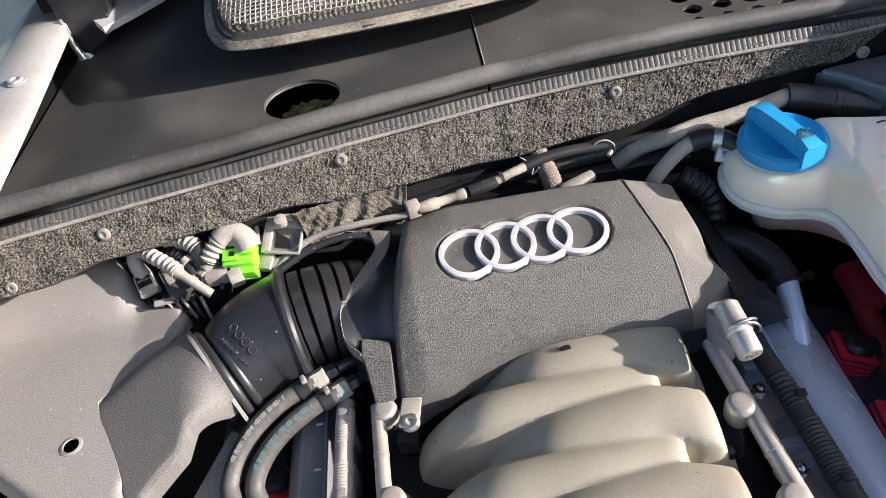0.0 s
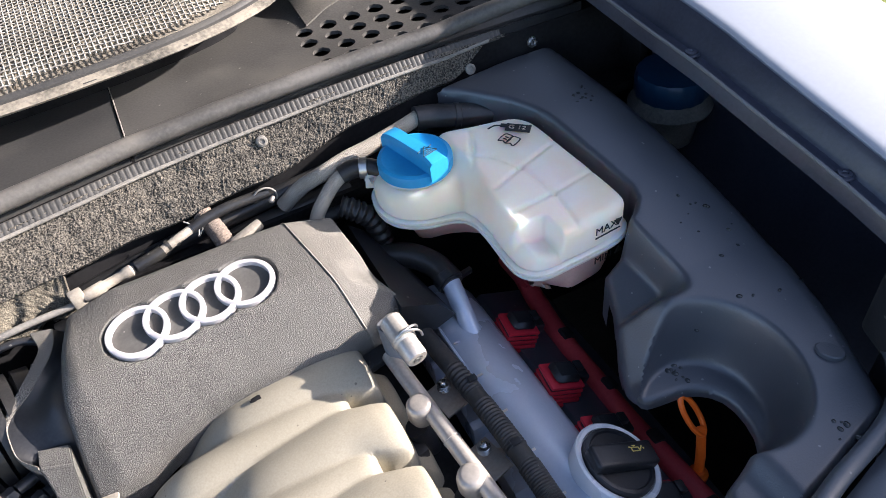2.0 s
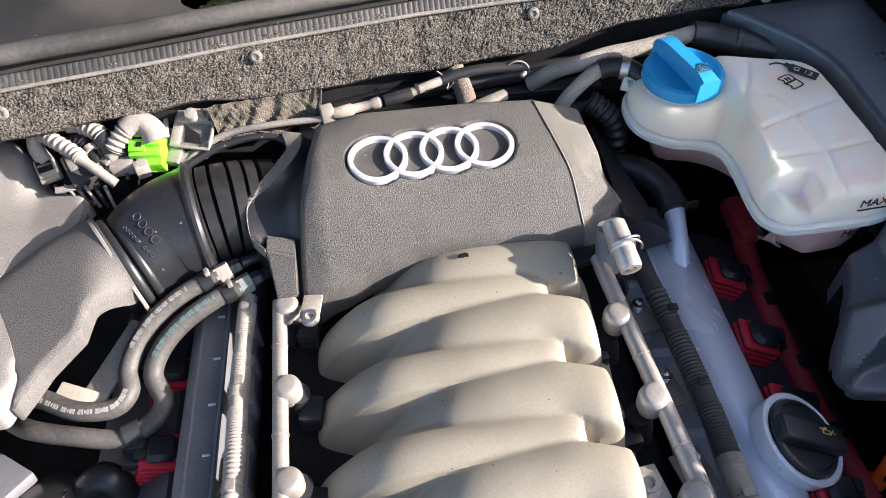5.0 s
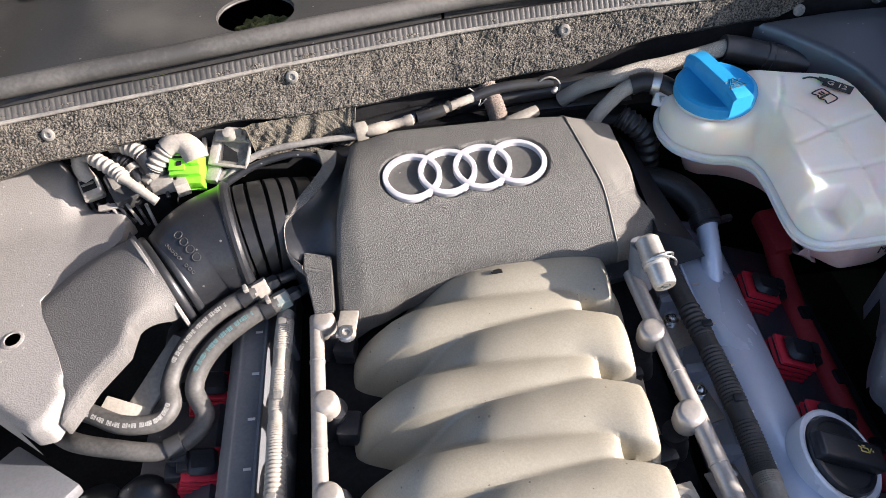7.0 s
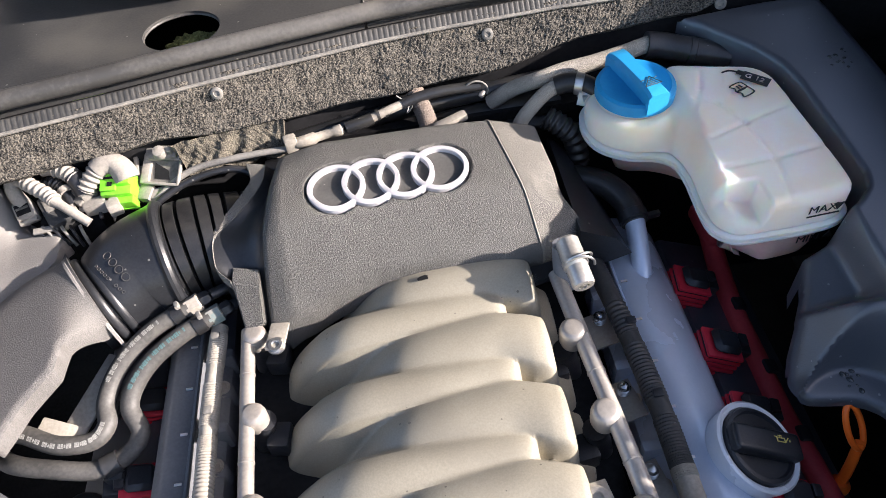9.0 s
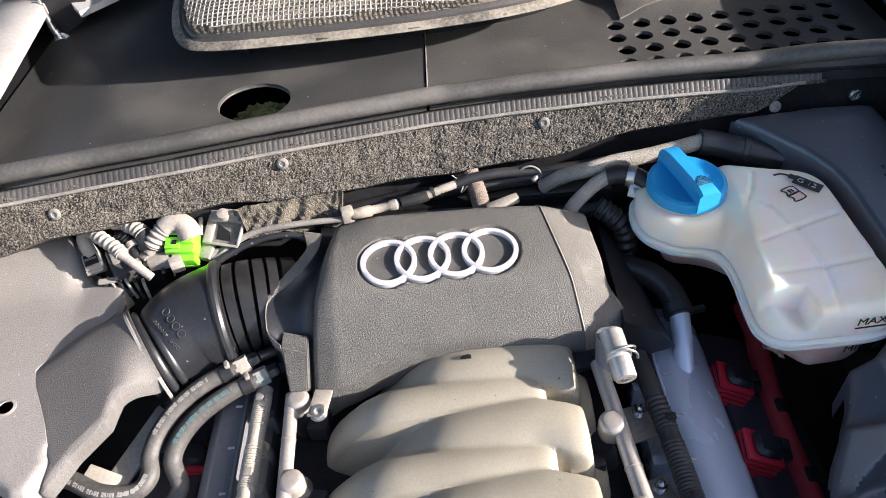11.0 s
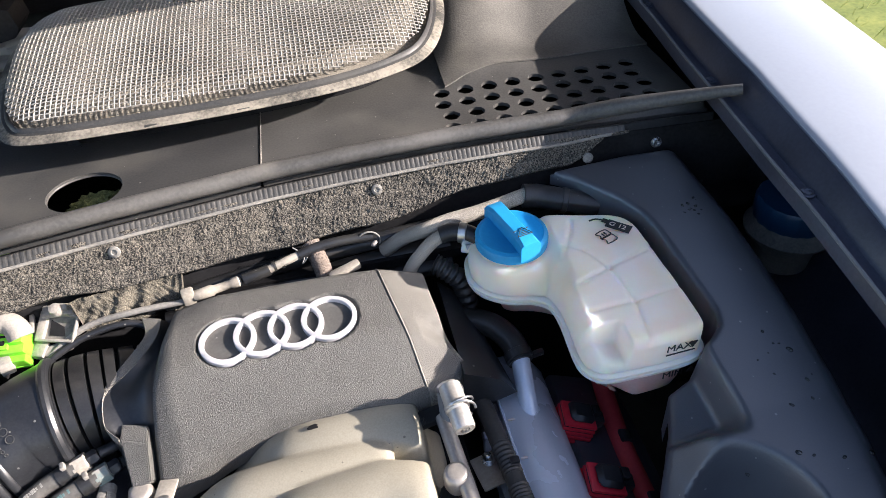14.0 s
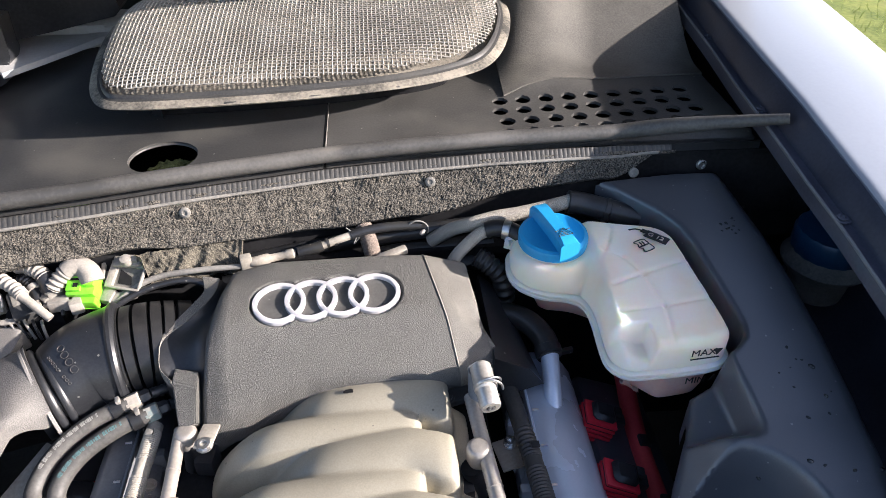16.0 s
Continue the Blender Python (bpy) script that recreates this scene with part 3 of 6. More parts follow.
part("bolt", bolt((-0.44, 0.838, 0.976), (0.2, -1, 0.2), 0.0075, 0.007), bright_metal, plate)

screen = empty("windscreen", (0, 1.1, 1.05), "dark car windscreen behind the cowl", "windscreen")
part("glass", loft([[(x, 0.965 + 0.05 * (x / 0.6) ** 2 * 0.5, 1.035), (x, 0.98 + 0.05 * (x / 0.6) ** 2 * 0.5, 1.03), (x, 1.65, 1.46), (x, 1.635, 1.465)] for x in np.linspace(-0.62, 0.62, 14)]), glass_dark, screen)
part("scuttle_edge", tube([(-0.3, 0.958, 1.03), (-0.26, 0.958, 1.035), (-0.15, 0.958, 1.04), (0.5, 0.96, 1.04)], 0.012, 12, 50, flat=0.5), dirty_white, screen, "dusty pale painted edge")
part("scuttle_corner", loft([[(x, y, z) for x, y in ((-0.445, 0.95), (-0.33, 0.945), (-0.275, 0.968), (-0.33, 0.895), (-0.366, 0.851), (-0.394, 0.818), (-0.43, 0.87))] for z in (1.012, 1.02)]), dirty_white, screen, "grimy pale painted corner")
part("scuttle", loft([[(x, 0.95, 1.03), (x, 0.99, 1.045), (x, 0.99, 0.9), (x, 0.95, 0.9)] for x in (-0.6, 0.6)]), dirty_white, screen)
part("roof", loft([[(x, 1.6, 1.46), (x, 3.0, 1.52), (x, 3.0, 0.4), (x, 1.6, 0.4)] for x in (-0.6, 0.6)]), white_paint, screen)

# ---- raised bonnet ----
def bonnet_row(u, inset, lift):
    """A cross section of the bonnet, u of the way from its hinges to its free edge."""
    y, z = 0.99 - 0.72 * u, 1.03 + 0.72 * u
    w = 0.64 - 0.08 * u - inset
    bow = lambda x: 0.035 * (1 - (x / 0.62) ** 2) + 0.03 * math.sin(math.pi * u)
    n = Vector((0, 0.707, 0.707))
    return [Vector((x, y, z)) + n * (bow(x) + lift) for x in np.linspace(-w, w, 15)]


bonnet = empty("bonnet", (0, 0.99, 1.03), "white car bonnet standing open, dark insulation below", "bonnet")
part("skin", loft([bonnet_row(u, 0, 0.012) + bonnet_row(u, 0, 0)[::-1] for u in np.linspace(0, 1, 14)]), white_paint, bonnet, "white painted steel skin")
part("insulation", loft([bonnet_row(u, 0.03, -0.002) + bonnet_row(u, 0.03, -0.02)[::-1] for u in np.linspace(0.03, 0.96, 14)]), black_and_shade, bonnet, "dark felt insulation pad")

# ---- pollen filter grille ----
grille = empty("filter_grille", (0, 0.78, 1.03), "raised filter cover with galvanised wire mesh, grimy frame", "grille")
FRAME = curve([(-0.222, 0.674), (-0.19, 0.658), (-0.1, 0.657), (0.0, 0.662), (0.1, 0.675), (0.17, 0.695), (0.213, 0.722), (0.24, 0.78), (0.25, 0.85), (0.24, 0.915), (0.19, 0.935), (0.0, 0.935), (-0.17, 0.93), (-0.225, 0.9), (-0.242, 0.83), (-0.24, 0.73)], 150, True)


def rise(x, y):
    return 0.022 * ease(0.66, 0.85, y)


def band(outline_rows):
    made = bmesh.new()
    loops = [[made.verts.new((x, y, z + float(rise(x, y)))) for x, y in grow(FRAME, d)] for d, z in outline_rows]
    m = len(FRAME)
    for a, b in zip(loops, loops[1:]):
        for k in range(m):
            made.faces.new((a[k], a[(k + 1) % m], b[(k + 1) % m], b[k]))
    return made


part("frame", band([(0.0, 1.04), (0.003, 1.0425), (0.003, 1.0445), (0.0, 1.0465), (-0.003, 1.0475), (-0.0045, 1.0505), (-0.0065, 1.0515), (-0.0085, 1.0505), (-0.009, 1.04)]), tray_plastic, grille, "grimy black plastic frame")
lip_dust = surface("lip_dust", (0.045, 0.043, 0.038), (0.27, 0.245, 0.2), 0.8, scale=16, fine=260, bump=0.2, mix=0.3, crisp=0.1)
part("lip", band([(0.0, 1.0395), (0.0085, 1.0402), (0.0098, 1.0415), (0.0085, 1.043), (0.001, 1.0462), (-0.002, 1.0468)]), lip_dust, grille, "dusty pale lip of the frame")
# near-black skirt: the shade below the frame is put into its colour
part("skirt", band([(-0.06, 0.99), (-0.055, 1.03), (-0.012, 1.038)]), black_and_shade, grille)


def dome(x, y):
    q = np.clip(nearest(x, y, FRAME)[0] / 0.06, 0, 1)
    return 1.0475 + 0.02 * np.sqrt(q * (2 - q)) + rise(x, y)


bm = bmesh.new()
inner_line = grow(FRAME, -0.008)
for axis in (0, 1):
    lo, hi = inner_line.min(0), inner_line.max(0)
    step = 0.0052
    for i in range(int((hi[axis] - lo[axis]) / step)):
        v = lo[axis] + (i + 0.5) * step
        along_ = np.arange(lo[1 - axis], hi[1 - axis], step / 2)
        px, py = (np.full_like(along_, v), along_) if axis == 0 else (along_, np.full_like(along_, v))
        keep = np.nonzero(inside(px, py, inner_line))[0]
        if len(keep) < 4:
            continue
        top = dome(px[keep], py[keep])
        pts = [(px[j], py[j], h + 0.0004 * (1 if (i + j // 2 + axis) % 2 else -1) * (j % 2)) for j, h in zip(keep, top)]
        tube(pts, 0.00075, 4, len(pts), bm=bm)
part("wire_mesh", bm, wire_metal, grille, "woven galvanised wire mesh")
fleece = surface("fleece", (0.1, 0.092, 0.075), (0.33, 0.295, 0.235), 0.9, scale=9, fine=400, bump=0.3)
part("filter", field(grow(FRAME, -0.0085), lambda x, y, d: 1.0415 + 0.012 * ease(0, 0.06, d) + rise(x, y), 0.008, 0.01), fleece, grille, "dusty filter fleece under the mesh")
for x, y in ((0.012, 0.658), (-0.08, 0.652), (0.1, 0.67)):
    part("tab", block((0.014, 0.006, 0.003), at(x, y, 1.0425, 10, 0, 6), 0.001), tray_plastic, grille)

# ---- engine ----
block_ = empty("engine_block", (0.022, 0.2, 0.6), "dark cast engine block between the cylinder banks", "engine block")
part("casting", block((0.5, 0.75, 0.3), at(0.022, 0.12, 0.61), 0.02), black_and_shade, block_)
part("valley", block((0.3, 0.5, 0.06), at(0.022, 0.15, 0.785), 0.01), black_and_shade, block_)


PITCH = 0.0635
# the arched line of a runner's top for each bank: x, z
RIGHT_ARCH = [(-0.076, 0.78), (-0.074, 0.795), (-0.064, 0.811), (-0.046, 0.832), (-0.026, 0.854), (-0.008, 0.871), (0.012, 0.8815), (0.04, 0.8865), (0.08, 0.889), (0.108, 0.889), (0.12, 0.8875), (0.127, 0.8845), (0.1305, 0.877), (0.1325, 0.858), (0.134, 0.846), (0.141, 0.838), (0.148, 0.826), (0.15, 0.79)]
LEFT_ARCH = [(-0.095, 0.78), (-0.093, 0.815), (-0.084, 0.838), (-0.069, 0.857), (-0.05, 0.872), (-0.027, 0.881), (0.01, 0.8845), (0.05, 0.8855), (0.078, 0.885), (0.091, 0.884), (0.0985, 0.8815), (0.102, 0.875), (0.1035, 0.858), (0.106, 0.845), (0.114, 0.838), (0.124, 0.828), (0.128, 0.79)]


def runner_line(bank, k, x):
    """Where the middle of a runner of one bank lies across the engine."""
    if bank > 0:
        return 0.357 - PITCH * k + 0.05 * (x - 0.027) - 0.010 * float(ease(0.085, 0.134, x))
    return 0.3275 - PITCH * k + 0.05 * (x - 0.027) - 0.004 * float(ease(0.06, 0.12, x))


def runner_top(bank, k, x, y):
    """How high one runner stands at a point: a broad back, then steep flanks."""
    arch = ARCH[bank]
    d = y - np.array([runner_line(bank, k, v) for v in x])
    front = 1 + 0.3 * ease(0.08, 0.125, x) if bank > 0 else 1.0
    w = (0.0205 if bank > 0 else 0.0165) * np.where(d < 0, front, 1.0) * (1 - 0.22 * ease(-0.03, -0.08, x))
    d = np.abs(d)
    return np.interp(x, arch[:, 0], arch[:, 1]) - 0.0062 * (d / w) ** 2 - 1.4 * np.clip(d - w, 0, 1)


ARCH = {1: np.array(sorted(map(tuple, curve(RIGHT_ARCH, 160)))), -1: np.array(sorted(map(tuple, curve(LEFT_ARCH, 160))))}
CAST_X = np.array(sorted({round(float(x), 4) for bank in ARCH for x in ARCH[bank][::2, 0]}))


def runner(bank, k):
    """A strip of the casting from valley to valley, blended softly into its neighbours."""
    centre = lambda b, j: np.array([runner_line(b, j, v) for v in CAST_X])
    here = centre(bank, k)
    behind = (here + centre(-1, k - 1)) / 2 if bank > 0 else (here + centre(1, k)) / 2
    ahead = (here + centre(-1, k)) / 2 if bank > 0 else (here + centre(1, k + 1)) / 2
    if bank > 0 and k == 0:
        behind = here + 0.026
    near = [(b, j) for b in (1, -1) for j in (k - 1, k, k + 1) if j >= 0]
    lines = []
    for s in np.linspace(0, 1, 17):
        y = behind + (ahead - behind) * s
        tops = np.array([runner_top(b, j, CAST_X, y) for b, j in near])
        most = tops.max(0)
        z = most + 0.001 * np.log(np.exp((tops - most) / 0.001).sum(0))
        lines.append(np.stack([CAST_X, y, np.maximum(z, 0.78)], 1))
    lines = np.array(lines)
    return loft([[*map(tuple, lines[:, i]), (CAST_X[i], ahead[i], 0.77), (CAST_X[i], behind[i], 0.77)] for i in range(len(CAST_X))])


manifold = empty("intake_manifold", (0.022, 0.2, 0.8), "beige-grey painted cast intake manifold with arched runners", "intake manifold")
for k in range(7):
    part("runner", runner(1, k), manifold_paint, manifold, sharp=60)
    part("runner", runner(-1, k), manifold_paint, manifold, sharp=60)
part("gallery", loft([[(x, runner_line(1, k, x), z - 0.0085) for x, z in RIGHT_ARCH[3:9]] + [(0.075, 0.357 - PITCH * k, 0.78), (-0.04, 0.357 - PITCH * k, 0.78)] for k in np.linspace(0.15, 6.2, 30)]), manifold_paint, manifold, "webs between the runners")
bm = bmesh.new()
bmesh.ops.create_icosphere(bm, subdivisions=3, radius=0.0036)
for q in bm.verts:
    d = Vector((q.co.x * 1.25, q.co.y * 0.5, 0)) * (1 + 1.1 * noise.noise(q.co * 420))
    x, y = 0.039 + d.x, 0.3605 + d.y
    q.co = Vector((x, y, 0.8876 + 0.05 * (x - 0.04) - 0.02 * max(0, 0.36 - y) + q.co.z * 0.05))
part("chip", bm, black_and_shade, manifold, "small dark chip in the paint")


# engine cover
def cover_left(y):
    return np.interp(y, [0.34, 0.36, 0.42, 0.47, 0.505], [-0.097, -0.096, -0.088, -0.081, -0.077])


SEAM_Y, SEAM_X = [0.36, 0.372, 0.386, 0.398, 0.416, 0.438, 0.468, 0.51], [0.146, 0.1425, 0.1385, 0.1355, 0.1312, 0.127, 0.1215, 0.1145]


def cover_top(x, y):
    """A top that leans a little to the front, a steep apron before it, and a lower strip beyond a seam."""
    z = 0.9435 - 0.04 * np.clip(0.487 - y, 0, 1) - 0.012 * (np.clip(x - 0.05, 0, 1) / 0.13) ** 2 - 0.008 * ease(-0.07, -0.098, x)
    z = z - 0.66 * (0.403 - y + np.sqrt((0.403 - y) ** 2 + 0.00014)) + 0.0 * x
    z = z - 0.02 * ease(0.485, 0.515, y) - 0.012 * ease(-0.03, -0.09, x) * ease(0.44, 0.5, y)
    right = np.interp(y, SEAM_Y, SEAM_X)
    z = z - 0.22 * np.clip(x - right - 0.002, 0, 1) - 0.45 * np.clip(x - right - 0.012, 0, 1) * np.exp(-((y - 0.412) / 0.013) ** 2)
    return z


RING_R, RING_C = 0.0252, [-0.0490 + 0.0252 + i * 0.0301 for i in range(4)]
RING_Y = 0.435


def ring_gap(x, y):
    """How far a point lies inside the sunk field of the four rings (negative outside)."""
    return np.max([RING_R + 0.0026 - np.hypot(x - c, (y - RING_Y - 0.055 * (c - 0.02))) for c in RING_C], axis=0)


def cover_height(x, y, d):
    z = cover_top(x, y) - 0.0042 * ease(-0.0004, 0.0012, ring_gap(x, y))
    r = 0.006 - 0.004 * ease(0.13, 0.155, x)
    r = r - (r - 0.0004) * (np.abs(x - np.interp(y, SEAM_Y, SEAM_X)) < 0.007)
    return z - r * (1 - np.sqrt(np.clip(1 - (1 - np.clip(d / r, 0, 1)) ** 2, 0, 1)))


cover = empty("engine_cover", (0.03, 0.43, 0.86), "black grained plastic engine cover, dusty, with silver rings", "engine cover")
outline = [(-0.098, 0.348), (-0.096, 0.372), (-0.088, 0.42), (-0.081, 0.47), (-0.077, 0.503), (0.0, 0.506), (0.08, 0.508), (0.152, 0.514), (0.16, 0.505), (0.163, 0.46), (0.1665, 0.423), (0.174, 0.4), (0.184, 0.3845), (0.161, 0.3745), (0.141, 0.369), (0.108, 0.364), (0.082, 0.367), (0.039, 0.37), (0.0, 0.369), (-0.041, 0.361), (-0.062, 0.355)]
seam = [(float(np.interp(y, SEAM_Y, SEAM_X)), y) for y in np.linspace(0.51, 0.369, 12)]
main = [q for q in outline if q[0] < 0.12 and q[1] > 0.5] + seam + [q for q in outline if q[0] < 0.13 and q[1] < 0.5]
main.sort(key=lambda q: math.atan2(q[1] - 0.44, q[0] - 0.03))
part("shell", field(main, cover_height, 0.00165, 0.028), cover_plastic, cover, sharp=50)
strip = [(x - 0.0008, y) for x, y in seam] + [q for q in reversed(outline) if q[0] > 0.15]
part("side_strip", field(strip, cover_height, 0.00165, 0.028), strip_plastic, cover, "dustier strip beyond the seam", sharp=50)
brim_in = curve([(-0.0896, 0.4875, 0.926), (-0.0915, 0.4685, 0.925), (-0.1005, 0.4525, 0.922), (-0.1148, 0.436, 0.918), (-0.1275, 0.4253, 0.915), (-0.1353, 0.4157, 0.912), (-0.1359, 0.4028, 0.907), (-0.1328, 0.3895, 0.902), (-0.1221, 0.379, 0.898)], 48)
brim_out = curve([(-0.108, 0.494, 0.925), (-0.103, 0.4745, 0.924), (-0.1087, 0.4615, 0.922), (-0.1244, 0.4395, 0.918), (-0.1338, 0.4275, 0.915), (-0.1365, 0.4166, 0.912), (-0.1365, 0.4028, 0.907), (-0.1333, 0.389, 0.902), (-0.1225, 0.378, 0.898)], 48)
rows, wall_rows = [], []
for i, (a, b) in enumerate(zip(brim_in, brim_out)):
    a, b = Vector(a), Vector(b)
    a, b = a + Vector((0, 0, 0.002)), b + Vector((0, 0, 0.002))
    rows.append([a - Vector((0, 0, 0.003)), a, a * 0.5 + b * 0.5 + Vector((0, 0, 0.0006)), b, b - Vector((0.0006, 0, 0.002)), b - Vector((0, 0, 0.012))])
    y = 0.504 - 0.152 * i / 47
    x = float(cover_left(y)) + 0.002
    top = Vector((x, y, float(cover_top(np.array(x), np.array(y))) - 0.007))
    dip = lambda u: top.lerp(a, u) - Vector((0, 0, 0.010 * math.sin(math.pi * u ** 0.8)))
    wall_rows.append([top, *(dip(u) for u in (0.08, 0.18, 0.3, 0.45, 0.6, 0.75, 0.88)), a - Vector((0, 0, 0.001)), a - Vector((0, 0, 0.04)), top - Vector((0, 0, 0.05))])
part("side_wall", loft(wall_rows), smooth_black, cover, "smooth black hollow side of the cover")
part("side_lip", loft(rows), strip_plastic, cover, "dusty pale lip")
bm = loft([[(-0.1225, 0.395, 0.9), (-0.1225, 0.379, 0.899), (-0.1215, 0.376, 0.8965), (-0.1165, 0.345, 0.867), (-0.1165, 0.365, 0.85)], [(-0.0985, 0.388, 0.9), (-0.0985, 0.3705, 0.898), (-0.0985, 0.3675, 0.8955), (-0.1013, 0.3496, 0.872), (-0.1013, 0.365, 0.85)]])
bmesh.ops.bevel(bm, geom=bm.edges[:], offset=0.0012, segments=2, affect="EDGES")
part("foot", bm, cover_plastic, cover)
part("seam_bead", tube([*[(x, y, float(cover_top(np.array(x - 0.003), np.array(y))) + 0.0002) for x, y in [(float(np.interp(y, SEAM_Y, SEAM_X)), y) for y in np.linspace(0.504, 0.374, 16)]]], 0.0006, 6, 60), dusty_beige, cover)
for c in RING_C:
    cy = RING_Y + 0.055 * (c - 0.02)
    m = 60
    rows = []
    for k in range(m + 1):
        a = 2 * math.pi * k / m
        rows.append([])
        for r, dz in ((RING_R, -0.0041), (RING_R, -0.0002), (RING_R - 0.0006, 0.0003), (RING_R - 0.0039, 0.0003), (RING_R - 0.0045, -0.0002), (RING_R - 0.0045, -0.0041)):
            x, y = c + r * math.cos(a), cy + r * math.sin(a)
            rows[-1].append((x, y, float(cover_top(np.array(x), np.array(y))) + dz))
    bm = loft(rows)
    bmesh.ops.delete(bm, geom=[f for f in bm.faces if len(f.verts) > 4], context="FACES_ONLY")
    bmesh.ops.remove_doubles(bm, verts=bm.verts, dist=0.00005)
    part("ring", bm, ring_silver, cover, "silver ring of the emblem")
ring_mid = lambda c: RING_Y + 0.055 * (c - 0.02)
span = np.linspace(RING_C[0] - RING_R + 0.0003, RING_C[3] + RING_R - 0.0003, 120)
reach = lambda x, side: max(side * ring_mid(c) + math.sqrt(max(0, RING_R ** 2 - (x - c) ** 2)) for c in RING_C if abs(x - c) <= RING_R)
floor_line = [(x, -reach(x, -1)) for x in span] + [(x, reach(x, 1)) for x in span[::-1]]
part("emblem_floor", field(floor_line, lambda x, y, d: cover_top(x, y) - 0.0037 + 0.0 * d, 0.0022, 0.0005), emblem_black, cover, "smooth dark floor inside the rings")
part("shoulder", loft([[(0.176, y, 0.9), (0.19 + 0.02 * s, y, 0.886 - 0.004 * s), (0.205 + 0.02 * s, y, 0.86), (0.17, y, 0.84)] for s, y in zip(np.linspace(1, 0, 8), np.linspace(0.375, 0.5, 8))]), smooth_black, cover, "lower black shoulder")


# fuel rails
def rail(side):
    s = 1 if side == "right" else -1
    x0 = 0.1545 if s > 0 else -0.115
    slim = 0.84 if s > 0 else 0.74
    ob = empty("fuel_rail", (x0, 0.25, 0.85), "dusty beige metal fuel rail with round bosses", "fuel rail", "fuel rails of the two banks")
    k = 0.012 if s > 0 else 0.004
    zr = 0.876 if s > 0 else 0.862
    line = lambda y: x0 + (k * (0.3 - y) / 0.15 if s > 0 else k * (0.3 - y) / 0.1)
    part("pipe", tube([(line(y), y, zr) for y in (0.352, 0.25, 0.15, 0.0)], 0.0081 * slim, 16, 40), rail_metal, ob)
    for y in (0.2905, 0.2175, 0.1445, 0.0715) if s > 0 else (0.345, 0.268, 0.194, 0.12, 0.046):
        x = line(y) - s * 0.006
        part("sleeve_joint", lathe([(0.008 * slim, 0), (0.0087 * slim, 0.0004), (0.0087 * slim, 0.0018), (0.008 * slim, 0.0022)], along((line(y - 0.036), y - 0.036, zr), (line(y - 0.046), y - 0.046, zr)), 18), rail_metal, ob)
        part("boss", lathe([(0.0095, -0.018), (0.0116, -0.012), (0.012, -0.001), (0.0112, 0.0035), (0.009, 0.0058), (0.007, 0.0064), (0.002, 0.0066)], at(x, y, zr + 0.0035) @ Matrix.Scale(0.5 + 0.5 * slim, 4), 28), rail_metal, ob)
        part("injector", lathe([(0.007, -0.05), (0.009, -0.03), (0.0085, -0.02), (0.0095, -0.016), (0.0095, -0.008)], at(x - s * 0.008, y, 0.864, 0, -s * 14, 0), 18), cap_black, ob, "black injector body")
        part("plug", block((0.018, 0.022, 0.02), at(x - s * 0.014, y - 0.006, 0.833, 0, 0, 8 * s), 0.003), cap_black, ob, "black injector plug")
    return ob


rail("right")
rail("left")
clip = empty("rail_bracket", (-0.09, 0.33, 0.86), "dusty steel bracket bolted beside the fuel rail", "bracket")
part("plate", block((0.016, 0.03, 0.003), at(-0.09, 0.338, 0.868, -10, 0, -6), 0.001), dusty_beige, clip)
part("bolt", bolt((-0.0905, 0.328, 0.868), (0, -0.15, 1), 0.0058, 0.005), bright_metal, clip)
clip = empty("rail_bracket", (0.172, 0.15, 0.86), "pale dusty bracket and bolt on the fuel rail", "bracket")
part("plate", block((0.022, 0.04, 0.004), at(0.135, 0.152, 0.872, -6, 0, 8), 0.0015), dusty_beige, clip)
part("bolt", bolt((0.133, 0.158, 0.875), (0, -0.1, 1), 0.007, 0.006), dusty_beige, clip)


# pressure regulator
can_metal = surface("can_metal", (0.46, 0.43, 0.38), (0.64, 0.6, 0.54), 0.36, metal=0.5, scale=30, fine=400, bump=0.08, dust=(0.34, 0.31, 0.26), dusty=0.58)
reg = empty("pressure_regulator", (0.168, 0.36, 0.88), "dusty metal fuel pressure regulator with wire clip", "regulator")
axis = along((0.1585, 0.3555, 0.913), (0.1645, 0.3015, 0.901)) @ Matrix.Scale(0.875, 4)
part("can", lathe([(0.008, -0.002), (0.011, 0.001), (0.0113, 0.02), (0.0122, 0.022), (0.0122, 0.027), (0.0106, 0.029), (0.0106, 0.046), (0.0095, 0.0485), (0.005, 0.0488), (0.0042, 0.0455), (0.001, 0.0455)], axis, 32), can_metal, reg)
part("hex_nose", lathe([(0.0036, 0.044), (0.0036, 0.0496), (0.0024, 0.05), (0.002, 0.047)], axis, 6), bright_metal, reg, "bright hexagonal socket")
for h, tilt in ((0.022, 6), (0.0275, -9)):
    ring = axis @ at(0.001, 0, h, tilt, tilt, 0)
    part("wire_clip", tube([ring @ Vector((0.014 * math.cos(a) + 0.002, 0.014 * math.sin(a), 0)) for a in np.linspace(0, 5.6, 14)], 0.0011, 8, 60), bright_metal, reg)
part("socket", tube([(0.1595, 0.358, 0.905), (0.158, 0.353, 0.886), (0.157, 0.342, 0.868)], lambda s: 0.012 - 0.003 * s, 14, 20), dull_grey, reg, "dark metal socket")
part("ear", block((0.034, 0.016, 0.008), at(0.137, 0.357, 0.872, 0, 0, 12), 0.002), smooth_black, reg)
part("screw", bolt((0.128, 0.354, 0.876), (0, -0.2, 1), 0.0055, 0.004), smooth_black, reg)


